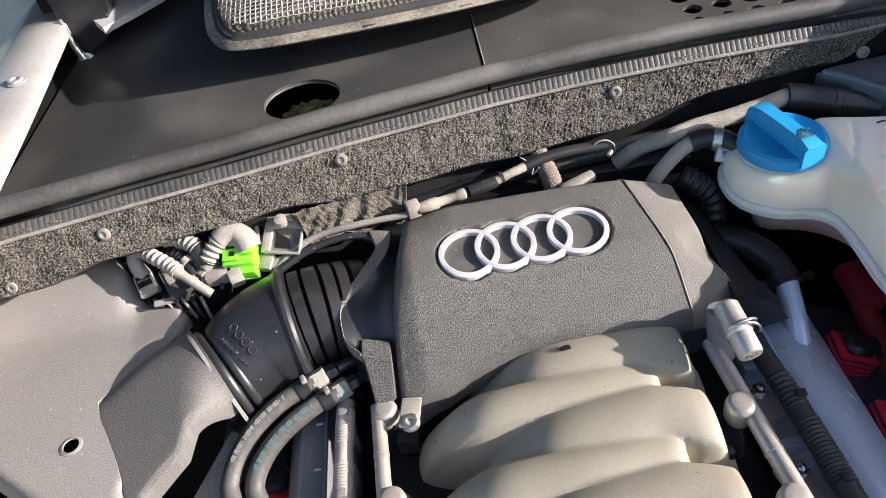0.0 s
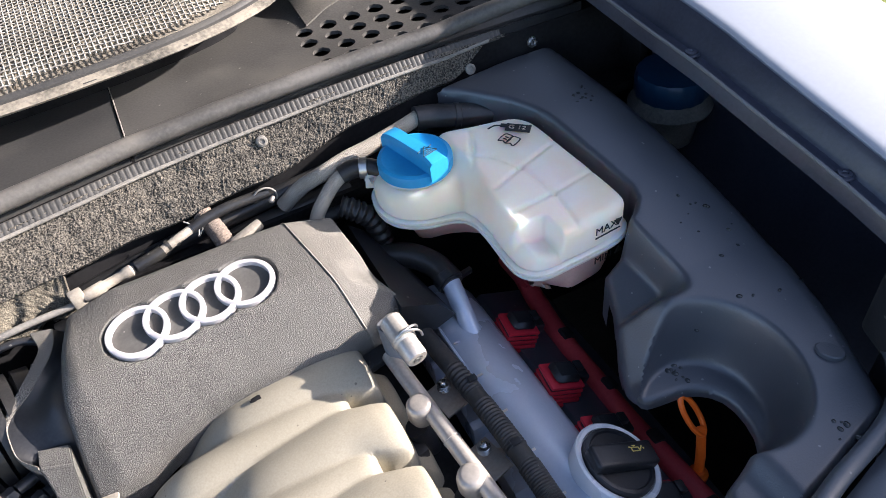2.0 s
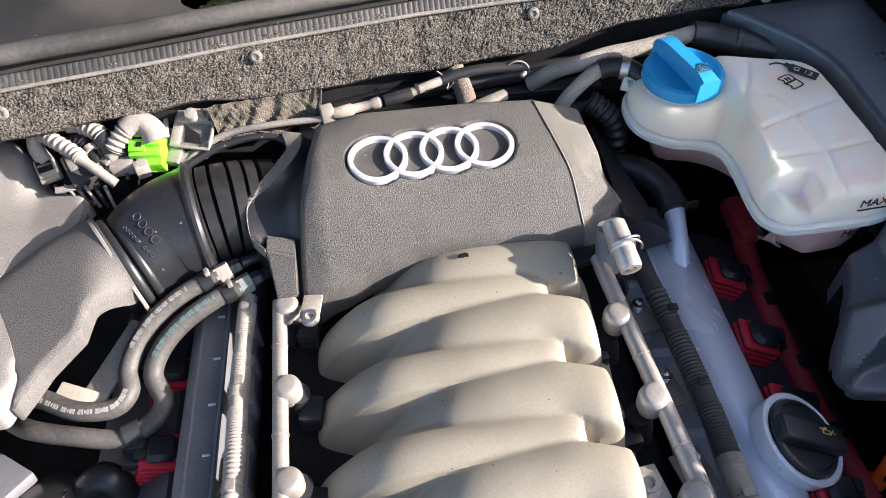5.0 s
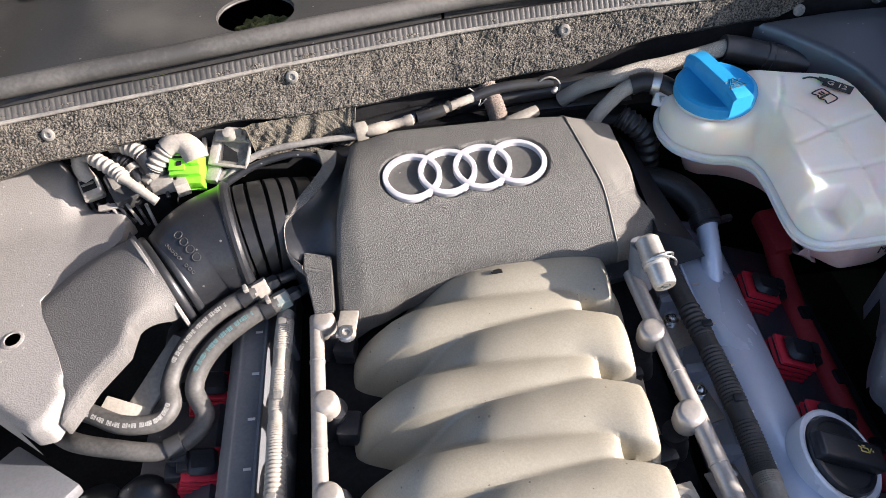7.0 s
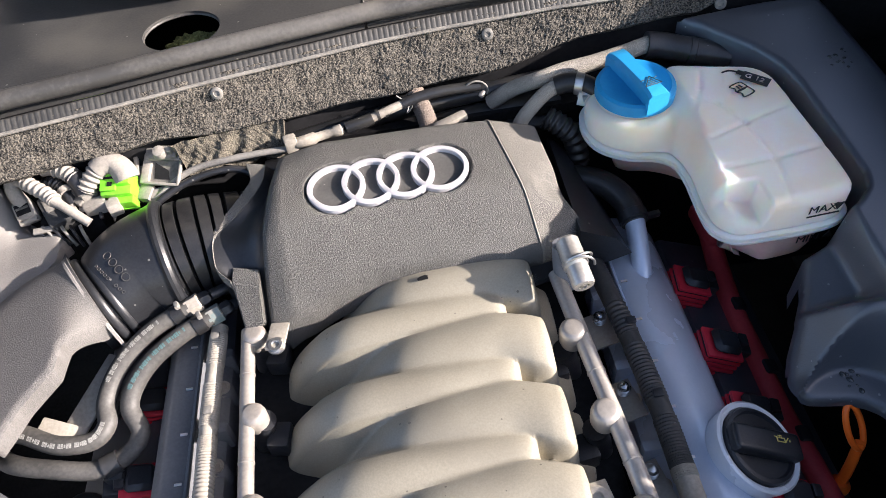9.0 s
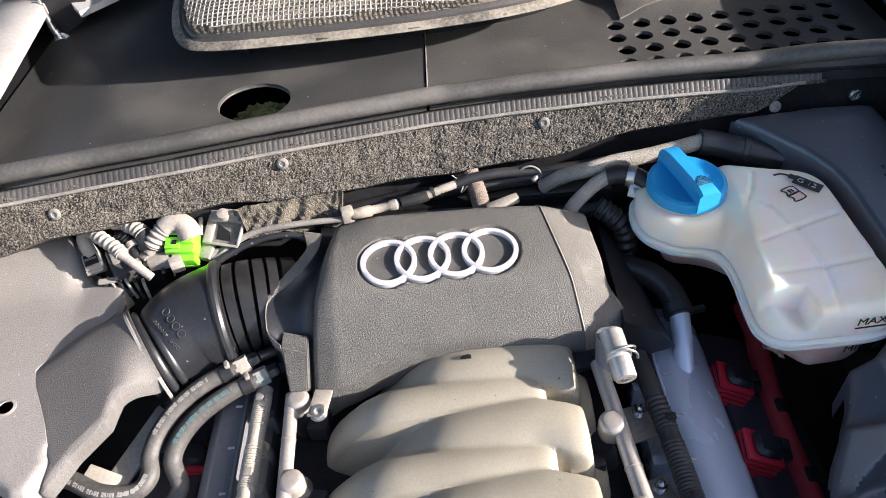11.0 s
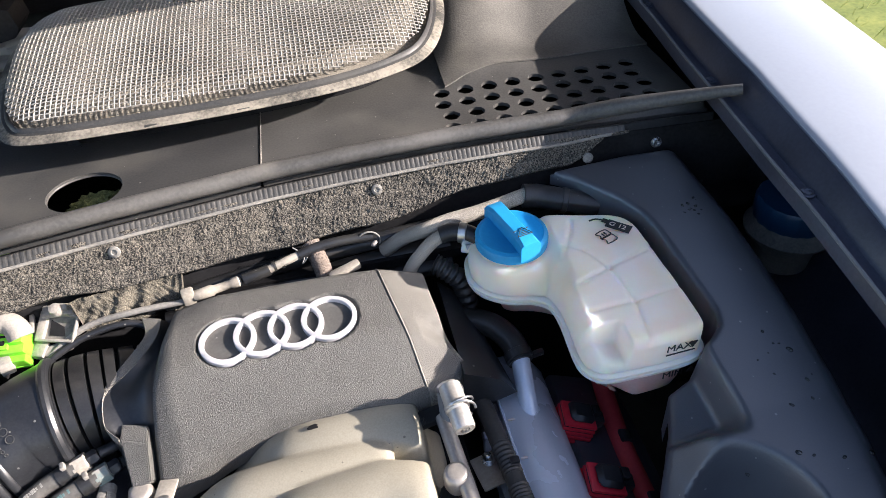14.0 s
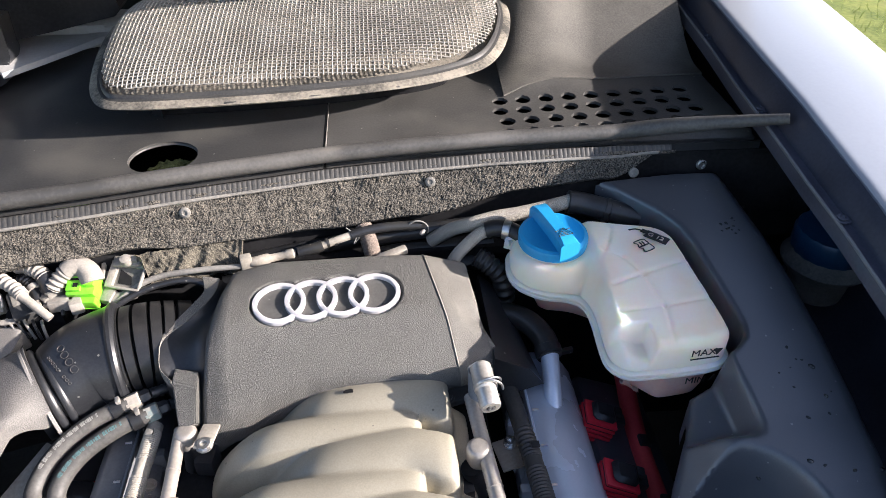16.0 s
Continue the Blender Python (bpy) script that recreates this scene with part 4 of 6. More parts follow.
# corrugated wiring conduits
def ribs(length, pitch, r, plain=()):
    def f(s):
        y = s * length
        if any(a < y < b for a, b in plain):
            return r * 0.98
        return r * (1.0 + 0.07 * math.sin(2 * math.pi * y / pitch))
    return f


conduit = empty("wiring_conduit", (0.2, 0.2, 0.84), "corrugated black wiring conduit, dusty at one end", "conduit", "conduits beside the fuel rails")
part("sleeve", tube([(0.19, 0.39, 0.852), (0.199, 0.3, 0.851), (0.203, 0.23, 0.851), (0.2035, 0.18, 0.85)], ribs(0.215, 0.0034, 0.0088, ((0, 0.05), (0.075, 0.085), (0.138, 0.155))), 14, 560), tray_plastic, conduit)
part("dusty_sleeve", tube([(0.2035, 0.18, 0.85), (0.203, 0.12, 0.85), (0.2, 0.0, 0.848)], ribs(0.165, 0.0034, 0.009, ((0.02, 0.05),)), 14, 400), dusty_beige, conduit)
for y in (0.305, 0.236, 0.15):
    part("latch", block((0.008, 0.006, 0.003), at(0.2025, y, 0.8605), 0.0008), smooth_black if y > 0.2 else dusty_beige, conduit)
conduit = empty("wiring_conduit", (-0.152, 0.25, 0.84), "dusty beige corrugated wiring conduit", "conduit", "conduits beside the fuel rails")
part("sleeve", tube([(-0.146, 0.368, 0.852), (-0.1475, 0.29, 0.852), (-0.1465, 0.21, 0.852), (-0.145, 0.0, 0.85)], ribs(0.37, 0.0034, 0.0075, ((0, 0.02), (0.07, 0.095), (0.16, 0.178))), 12, 900), dusty_beige, conduit)
for y in (0.355, 0.283, 0.2):
    part("latch", block((0.007, 0.007, 0.003), at(-0.1465, y, 0.8598), 0.0008), dusty_grey, conduit)


# valve covers
def valve_cover(s):
    c = 0.022
    # left bank: the silver paint's shade is put into a darker grey
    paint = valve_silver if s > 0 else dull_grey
    ob = empty("valve_cover", (c + s * 0.21, 0.2, 0.78), "silver-grey painted ribbed valve cover" if s > 0 else "metal valve cover, its shade put into a dull grey", "valve cover", "valve covers of the two banks")
    rows = []
    far = 1.0 if s > 0 else 0.45
    for y in (-0.05, -0.045, 0.43, 0.44):
        q = 0.006 if y in (-0.05, 0.44) else 0
        w = [(0.172, 0.77), (0.172, 0.80), (0.186, 0.812), (0.186, 0.838), (0.1885, 0.8405), (0.199, 0.8425), (0.206, 0.843), (0.219, 0.8395), (0.236, 0.827), (0.245, 0.812), (0.25, 0.78), (0.25, 0.76)]
        rows.append([(c + s * (x if x < 0.207 else 0.207 + (x - 0.207) * far), y, z - q) for x, z in w])
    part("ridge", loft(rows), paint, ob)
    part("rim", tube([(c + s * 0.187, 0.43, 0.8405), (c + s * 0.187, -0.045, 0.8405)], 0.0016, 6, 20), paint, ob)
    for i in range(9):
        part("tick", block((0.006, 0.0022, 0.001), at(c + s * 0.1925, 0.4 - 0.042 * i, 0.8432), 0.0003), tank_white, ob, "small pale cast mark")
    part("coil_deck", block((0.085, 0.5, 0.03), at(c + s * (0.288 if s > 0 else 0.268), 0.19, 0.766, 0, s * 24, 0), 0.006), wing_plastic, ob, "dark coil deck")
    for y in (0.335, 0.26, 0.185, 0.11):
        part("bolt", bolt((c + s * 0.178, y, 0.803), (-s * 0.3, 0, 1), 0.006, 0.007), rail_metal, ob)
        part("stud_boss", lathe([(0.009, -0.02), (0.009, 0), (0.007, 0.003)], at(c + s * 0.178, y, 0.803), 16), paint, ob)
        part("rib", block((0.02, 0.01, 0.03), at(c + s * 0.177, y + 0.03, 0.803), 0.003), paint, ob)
    return ob


valve_cover(1)
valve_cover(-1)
for y in (0.318, 0.248, 0.178):
    stay_ = empty("stud_bracket", (0.186, y, 0.83), "bright sheet bracket with a spring stud beside the conduit", "bracket", "stud brackets beside the fuel rail")
    part("sheet", block((0.024, 0.036, 0.0025), at(0.183, y, 0.832, -6, -8, 10), 0.0008), rail_metal, stay_)
    part("stud", lathe([(0.0035, 0), (0.0035, 0.011), (0.002, 0.012)], at(0.184, y + 0.008, 0.833), 14), bright_metal, stay_)
    part("spring", tube([(0.184 + 0.0052 * math.cos(a), y + 0.008 + 0.0052 * math.sin(a), 0.834 + 0.0003 * a) for a in np.linspace(0, 25, 80)], 0.0007, 6, 120), bright_metal, stay_)

# ignition coils: one is built, the rest are copies
coil = empty("ignition_coil", (0, 0, 1), "red finned ignition coil with black plug", "ignition coil", "ignition coils")
bm = None
for i in range(5):
    fin = block((0.036 - 0.0008 * i, 0.031 - 0.0006 * i, 0.0036), at(0.0, 0, 0.998 + 0.0056 * i), 0.0014)
    part("fin", fin, coil_red, coil)
part("core", block((0.031, 0.026, 0.026), at(0, 0, 1.008), 0.002), cap_black, coil)
part("plug", block((0.025, 0.023, 0.009), at(0.001, 0.0, 1.0255), 0.004, segments=1), cap_black, coil)
part("latch", block((0.008, 0.01, 0.005), at(0.016, 0.004, 1.027), 0.0015), cap_black, coil)
part("connector", block((0.014, 0.014, 0.01), at(0.021, 0.003, 1.016), 0.002), cap_black, coil)
spots = [(0.277, y, 0.796, 22, -8) for y in (0.368, 0.296, 0.232, 0.16)] + [(-0.228, y, 0.782, -22, 188) for y in (0.334, 0.26, 0.186)]
for i, (x, y, z, ry, rz) in enumerate(spots):
    p = TO_METRES @ Vector((x, y, z))
    m = Matrix.Translation(p) @ pose(0, 0, 0, 0, ry, rz) @ Matrix.Scale(1.02, 4)
    if i == 0:
        coil.matrix_basis = m
        bpy.context.view_layer.update()
        for q in coil.children:
            q.matrix_parent_inverse = Matrix.Translation((0, 0, -1))
    else:
        copy_thing(coil, m)

cable = empty("cable_duct", (0.33, 0.3, 0.76), "dusty red plastic cable duct beside the coils", "cable duct")
part("duct", tube([(0.336, 0.47, 0.80), (0.331, 0.41, 0.783), (0.326, 0.35, 0.778), (0.325, 0.3, 0.778), (0.324, 0.24, 0.778), (0.328, 0.18, 0.778), (0.335, 0.0, 0.775)], 0.0105, 12, 60), cable_red, cable)
for y in (0.352, 0.282, 0.217, 0.145):
    part("clip", block((0.012, 0.014, 0.024), at(0.3265, y, 0.7785, 0, 20, 0), 0.002), cap_black, cable, "black plastic clip")
part("end_sleeve", block((0.024, 0.05, 0.02), at(0.334, 0.445, 0.797, 12, 0, 6), 0.005), cable_red, cable)

# oil filler
oil = empty("oil_filler", (0.262, 0.19, 0.8), "round silver oil filler neck with black cap", "oil filler")
up = at(0.2655, 0.19, 0.843, 6, 24, 0) @ Matrix.Scale(0.88, 4)
neck_silver = surface("neck_silver", (0.8, 0.81, 0.83), (0.87, 0.88, 0.9), 0.28, metal=0.1, scale=10, fine=350)
part("neck", lathe([(0.036, -0.05), (0.0385, -0.02), (0.0405, -0.004), (0.0405, 0.0), (0.0385, 0.0015), (0.0352, 0.0), (0.0345, -0.004)], up, 56), neck_silver, oil)
part("neck_foot", block((0.05, 0.08, 0.03), at(0.24, 0.185, 0.812, 0, 20, 0), 0.012), valve_silver, oil)
cap = part("cap", lathe([(0.0335, -0.006), (0.0338, 0.001), (0.0325, 0.0035), (0.0295, 0.0042), (0.028, 0.002), (0.001, 0.0026)], up, 56), cap_black, oil, "black plastic oil cap")
part("grip", block((0.066, 0.023, 0.013), up @ at(0, 0.0, 0.0075, 0, 0, -8), 0.004, segments=3), cap_black, cap)
mark = up @ at(0.012, 0.001, 0.0143, 0, 0, -8)
bm = tube([mark @ Vector(q) for q in ((-0.004, -0.0022, 0), (0.004, -0.0022, 0))], 0.0005, 6, 4)
for a, b in (((-0.004, -0.0022), (-0.004, 0.0012)), ((-0.004, 0.0012), (0.003, 0.0012)), ((0.004, -0.0022), (0.0075, 0.0022)), ((-0.0065, 0.002), (-0.004, 0.0012)), ((-0.001, 0.0012), (-0.001, 0.003)), ((-0.0028, 0.003), (0.0008, 0.003)), ((0.004, -0.0022), (0.0035, 0.0012)), ((0.0085, 0.0005), (0.0085, -0.001))):
    tube([mark @ Vector((*a, 0)), mark @ Vector((*b, 0))], 0.0005, 6, 4, bm=bm)
part("oil_can_mark", bm, ink_yellow, cap, "yellow oil can symbol")

# dipstick
dip = empty("dipstick", (0.3424, 0.1762, 0.76), "orange plastic dipstick handle with oval loop", "dipstick")
part("stem", tube([(0.3424, 0.1765, 0.775), (0.343, 0.179, 0.8), (0.3425, 0.1845, 0.834)], lambda s: 0.0044 - 0.0006 * s, 10, 24, flat=0.6), dip_orange, dip)
top_, low_ = Vector((0.3355, 0.2025, 0.857)), Vector((0.3435, 0.1835, 0.829))
mid_, run_ = (top_ + low_) / 2, (top_ - low_) * 0.56
side_ = run_.cross(Vector((0.2, -0.55, 0.6))).normalized() * 0.0068
part("loop", tube([mid_ + run_ * math.sin(a) + side_ * math.cos(a) for a in np.linspace(0, 2 * math.pi, 17)[:-1]], 0.0024, 10, 72, True), dip_orange, dip)
part("foot", lathe([(0.006, 0), (0.0085, 0.003), (0.0085, 0.008), (0.005, 0.012)], at(0.3424, 0.1762, 0.768), 18), dip_orange, dip)
part("guide_tube", tube([(0.3424, 0.1762, 0.77), (0.338, 0.18, 0.65), (0.33, 0.2, 0.55)], 0.006, 10, 12), black_and_shade, dip)


# ---- coolant tank ----
TANK = curve([(0.204, 0.478), (0.2072, 0.46), (0.2165, 0.4462), (0.234, 0.4345), (0.2555, 0.4285), (0.2685, 0.417), (0.2715, 0.395), (0.2695, 0.353), (0.2725, 0.335), (0.286, 0.3235), (0.313, 0.3226), (0.3385, 0.3234), (0.362, 0.3262), (0.375, 0.333), (0.379, 0.346), (0.378, 0.385), (0.3755, 0.42), (0.3745, 0.45), (0.3715, 0.476), (0.357, 0.493), (0.322, 0.5035), (0.292, 0.5125), (0.258, 0.519), (0.225, 0.515), (0.208, 0.5)], 160, True)
CAP = (0.2495, 0.483)


def groove(x, y, a, b, w=0.0028):
    dx, dy = b[0] - a[0], b[1] - a[1]
    u = np.clip(((x - a[0]) * dx + (y - a[1]) * dy) / (dx * dx + dy * dy), 0, 1)
    return np.exp(-(np.hypot(x - a[0] - u * dx, y - a[1] - u * dy) / w) ** 2)


def tank_height(x, y, d):
    lobe = ease(0.06, 0.04, np.hypot(x - CAP[0] + 0.006, y - CAP[1]))
    r = 0.0085 + 0.007 * ease(0.3, 0.27, x)
    e = r * (1 - np.sqrt(np.clip(1 - (1 - np.clip(d / r, 0, 1)) ** 2, 0, 1)))
    z = 0.954 + 0.004 * ease(0.33, 0.45, y)
    z = z - (0.022 * ease(0.292, 0.268, x) * ease(0.40, 0.43, y) + 0.006 * ease(0.285, 0.27, x)) * (1 - 0.62 * lobe)
    pit = ease(0.3085, 0.3025, x) * ease(0.3555, 0.3485, y) * ease(0.256, 0.3, x)
    z = z - 0.021 * pit
    a, b = (0.3226, 0.417), (0.329, 0.373)
    for p, q in ((a, (0.3635, 0.43)), (a, b), (b, (0.372, 0.379)), (b, (0.3226, 0.328)), (b, (0.287, 0.37)), (a, (0.31, 0.443)), ((0.31, 0.443), (0.293, 0.458)), ((0.3026, 0.468), (0.311, 0.49)), ((0.3026, 0.468), (0.288, 0.442)), (a, (0.29, 0.405))):
        z = z - 0.0014 * groove(x, y, p, q, 0.0022)
    for cx, cy in ((0.374, 0.436), (0.378, 0.383)):
        z = z - 0.004 * ease(0.006, 0.001, np.hypot((x - cx), (y - cy) * 1.8))
    return z - e


tank = empty("coolant_tank", (0.3, 0.4, 0.88), "translucent white plastic coolant expansion tank, pink coolant low", "coolant tank")
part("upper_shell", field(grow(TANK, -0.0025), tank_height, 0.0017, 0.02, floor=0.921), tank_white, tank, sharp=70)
bm = bmesh.new()
rings = []
for d, z in ((-0.006, 0.9155), (0.0015, 0.9155), (0.0016, 0.9165), (0.0016, 0.9178), (0.0002, 0.9185), (0.0002, 0.9195), (0.0018, 0.9205), (0.0018, 0.9225), (0.0004, 0.9235), (-0.006, 0.9235)):
    rings.append([bm.verts.new((x, y, z)) for x, y in grow(TANK, d)])
for a, b in zip(rings, rings[1:]):
    for k in range(160):
        bm.faces.new((a[k], a[(k + 1) % 160], b[(k + 1) % 160], b[k]))
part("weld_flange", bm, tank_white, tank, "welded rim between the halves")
bm = bmesh.new()
rings = []
for d, e, z in ((-0.006, -0.006, 0.918), (-0.008, -0.018, 0.907), (-0.01, -0.028, 0.885), (-0.014, -0.034, 0.872), (-0.022, -0.04, 0.868)):
    near, deep = grow(TANK, d), grow(TANK, e)
    w = (ease(0.345, 0.322, TANK[:, 1]) * ease(0.3, 0.325, TANK[:, 0]))[:, None]
    rings.append([bm.verts.new((x, y, z)) for x, y in near * w + deep * (1 - w)])
for a, b in zip(rings, rings[1:]):
    for k in range(160):
        bm.faces.new((a[k], a[(k + 1) % 160], b[(k + 1) % 160], b[k]))
bm.faces.new(rings[-1])
part("lower_shell", bm, tank_pink, tank, "lower half, pink with coolant")
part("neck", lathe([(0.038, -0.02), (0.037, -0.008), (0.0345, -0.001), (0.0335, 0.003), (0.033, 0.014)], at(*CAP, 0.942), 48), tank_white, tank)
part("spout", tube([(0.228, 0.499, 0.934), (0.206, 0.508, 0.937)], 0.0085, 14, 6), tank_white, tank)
lid = part("cap", lathe([(0.034, 0.0), (0.0352, 0.001), (0.0352, 0.0085), (0.0345, 0.0105), (0.031, 0.0118), (0.027, 0.0105), (0.001, 0.0105)], at(*CAP, 0.951, 2, 0, 0), 64), cap_blue, tank, "bright blue screw cap")
turn = at(*CAP, 0.9605, 0, 0, 104)
rows = []
for u in np.linspace(-1, 1, 25):
    w = 0.0082 + 0.0018 * abs(u) ** 3
    h = 0.0155 - 0.003 * max(0, abs(u) - 0.6) ** 2 / 0.16
    L = 0.036 * u
    rows.append([turn @ Vector((L, y, z)) for y, z in ((-w, -0.006), (-w, h * 0.8), (-w * 0.72, h), (w * 0.72, h), (w, h * 0.8), (w, -0.006))])
part("grip", loft(rows), cap_blue, lid)
sign = at(0.2545, 0.463, 0.9768, 0, 0, 14)
bm = None
for a, b in (((-0.0075, -0.005), (0.0075, -0.005)), ((0.0075, -0.005), (0.002, 0.0065)), ((0.002, 0.0065), (-0.0075, -0.005)), ((-0.003, -0.003), (0.003, -0.003)), ((-0.002, -0.001), (0.003, -0.001)), ((-0.008, 0.003), (-0.004, 0.004)), ((-0.001, 0.0015), (0.002, 0.001)), ((0.005, 0.003), (0.008, 0.004))):
    bm = tube([sign @ Vector((*a, 0)), sign @ Vector((*b, 0))], 0.0004, 6, 4, bm=bm)
part("warning_mark", bm, ink_black, lid, "black hot-pressure warning symbol")


def ink(points, r=0.0008, closed=False, n=40, flat=0.5):
    return tube(points, r, 6, n, closed, flat=flat)


def tank_top(x, y):
    return float(tank_height(np.array([x]), np.array([y]), np.array([0.02]))[0]) + 0.0004


def lettering(name, words, size, place, material, parent, label=""):
    """Writing in the built-in font as a thin mesh."""
    text = bpy.data.curves.new(name, "FONT")
    text.body, text.size, text.extrude, text.align_x = words, size, 0.0002, "LEFT"
    ob = bpy.data.objects.new(name, text)
    me = bpy.data.meshes.new_from_object(ob)
    bm = bmesh.new()
    bm.from_mesh(me)
    bm.transform(place)
    bpy.data.objects.remove(ob)
    bpy.data.curves.remove(text)
    bpy.data.meshes.remove(me)
    return part(name, bm, material, parent, label)


book = at(0.3353, 0.4564, tank_top(0.3353, 0.4564) + 0.0003, 0, 0, -66)
for s in (-1, 1):
    part("book_mark", ink([book @ Vector(q) for q in ((0, -0.006, 0), (s * 0.004, -0.0045, 0), (s * 0.0085, -0.006, 0), (s * 0.0085, 0.005, 0), (s * 0.004, 0.0065, 0), (0, 0.005, 0))], 0.0007, True, 60), ink_black, tank, "black printed manual symbol")
part("book_mark", block((0.004, 0.0012, 0.0006), book @ at(-0.004, 0.002, 0), 0), ink_black, tank)
part("book_mark", block((0.004, 0.0012, 0.0006), book @ at(-0.004, -0.001, 0), 0), ink_black, tank)
bottle = at(0.3515, 0.467, tank_top(0.345, 0.467) + 0.0008, -3, 2, -42)
part("bottle_mark", block((0.024, 0.0125, 0.0008), bottle, 0.0003), ink_black, tank, "black printed bottle symbol")
part("bottle_mark", block((0.006, 0.006, 0.0008), bottle @ at(-0.0145, 0.002, 0), 0.0003), ink_black, tank)
lettering("bottle_text", "G 12", 0.0085, bottle @ at(-0.0095, -0.003, 0.0007), tank_white, tank, "bottle symbol's letters")
part("bottle_mark", ink([(0.328, 0.4835, tank_top(0.328, 0.48)), (0.335, 0.4845, tank_top(0.335, 0.48)), (0.3415, 0.481, tank_top(0.3415, 0.478))], 0.0011), ink_black, tank)
face = at(0.3375, 0.3248, 0.9365, 90, 0, 4)
lettering("max_text", "MAX", 0.0108, face, ink_black, tank, "MAX level mark in black")
part("max_mark", block((0.0265, 0.0009, 0.0008), face @ at(0.0133, -0.0032, 0.0003), 0), ink_black, tank)
bm = bmesh.new()
bmesh.ops.create_cone(bm, cap_ends=True, segments=3, radius1=0.0048, radius2=0.0048, depth=0.0008)
bm.transform(face @ at(0.0236, 0.0045, 0.0004, 0, 0, -60))
part("max_mark", bm, ink_black, tank)
face = at(0.342, 0.3305, 0.8955, 90, 0, 3)
lettering("min_text", "MIN", 0.0108, face, ink_black, tank, "MIN level mark in black")
bm = bmesh.new()
bmesh.ops.create_cone(bm, cap_ends=True, segments=3, radius1=0.005, radius2=0.005, depth=0.0008)
bm.transform(face @ at(0.027, 0.004, 0, 0, 0, 120))
part("min_mark", bm, ink_black, tank)


# ---- inner wing trim ----
def trim_height(x, y, d):
    """A broad shelf along the wing with a pocket beside the tank, a slope to the engine and a round bowl for the dipstick."""
    z = np.interp(y, [0.1, 0.2, 0.26, 0.3, 0.34, 0.4, 0.467, 0.55], [0.923, 0.925, 0.93, 0.937, 0.945, 0.955, 0.963, 0.969]) + 0.0 * x
    far = np.interp(y, [0.06, 0.114, 0.163, 0.19, 0.226, 0.28, 0.34, 0.45, 0.5, 0.56], [0.4, 0.42, 0.441, 0.45, 0.458, 0.464, 0.466, 0.466, 0.463, 0.46])
    z = z - 0.07 * ease(-0.018, 0.034, x - far) ** 1.3
    line = np.interp(y, [0.24, 0.258, 0.335], [0.371, 0.374, 0.3705])
    deep = np.interp(x, [0.32, 0.374], [0.045, 0.03])
    pocket = deep * ease(0.002, -0.012, x - line) * ease(0.242, 0.272, y)
    slope = 0.05 * ease(0.352, 0.306, x) * ease(0.17, 0.23, y) + 0.012 * ease(0.318, 0.298, x)
    r = np.hypot(x - 0.334, np.where(y < 0.183, 0.86, 1.0) * (y - 0.183))
    bowl = 0.057 * ease(0.062, 0.042, r)
    z = z - np.maximum(np.maximum(pocket, slope) * (1 - ease(0.36, 0.4, y)), bowl)
    r = 0.005
    return z - r * (1 - np.sqrt(np.clip(1 - (1 - np.clip(d / r, 0, 1)) ** 2, 0, 1)))


trim = empty("wing_trim", (0.42, 0.25, 0.9), "dark blue-grey moulded plastic inner wing trim, water drops", "trim panel")
outline = [(0.314, 0.562), (0.33, 0.548), (0.345, 0.53), (0.365, 0.506), (0.378, 0.48), (0.384, 0.454), (0.386, 0.421), (0.39, 0.383), (0.393, 0.352), (0.3895, 0.3385), (0.378, 0.328), (0.36, 0.318), (0.34, 0.312), (0.331, 0.287), (0.32, 0.2685), (0.309, 0.249), (0.301, 0.229), (0.299, 0.213), (0.306, 0.2075), (0.316, 0.2055), (0.328, 0.2039), (0.3375, 0.202), (0.3454, 0.1982), (0.353, 0.192), (0.3585, 0.183), (0.3602, 0.172), (0.3592, 0.1605), (0.3555, 0.1475), (0.3485, 0.1369), (0.3335, 0.1279), (0.3227, 0.1243), (0.3061, 0.1185), (0.285, 0.112), (0.272, 0.09), (0.3, 0.078), (0.337, 0.085), (0.37, 0.093), (0.402, 0.1), (0.428, 0.11), (0.462, 0.15), (0.482, 0.2), (0.492, 0.25), (0.5, 0.35), (0.5, 0.566), (0.4, 0.57)]
part("panel", field(outline, trim_height, 0.0022, lambda x, y: 0.005 if math.hypot(x - 0.334, y - 0.183) < 0.06 else 0.012 if x < 0.335 else 0.045), wing_plastic, trim, sharp=60)
part("oval_plug", lathe([(0.013, -0.002), (0.013, 0.0012), (0.0118, 0.0018), (0.001, 0.0018)], at(0.409, 0.1495, 0.9245, 0, 6, 30) @ Matrix.Diagonal((0.55, 0.78, 1.3, 1)), 28), wing_plastic, trim)

rng = random.Random(9)
for cx, cy, spread, count in ((0.425, 0.3, 0.016, 9), (0.428, 0.472, 0.013, 11), (0.41, 0.2, 0.035, 7), (0.372, 0.105, 0.012, 7), (0.345, 0.225, 0.012, 10)):
    for i in range(count):
        x, y = cx + rng.gauss(0, spread * 0.6), cy + rng.gauss(0, spread)
        z = float(trim_height(np.array([x]), np.array([y]), np.array([0.03]))[0])
        r = rng.uniform(0.0007, 0.0022)
        bm = lathe([(r, -0.0002), (r * 0.95, r * 0.25), (r * 0.6, r * 0.5), (r * 0.1, r * 0.58)], at(x, y, z, 0, 0, rng.uniform(0, 180)) @ Matrix.Diagonal((1, rng.uniform(0.6, 1.6), 1, 1)), 12)
        thing("water_drop", bm, glass_dark, "small clear water drop on the dark trim", "water drop", "water drops on the trim")

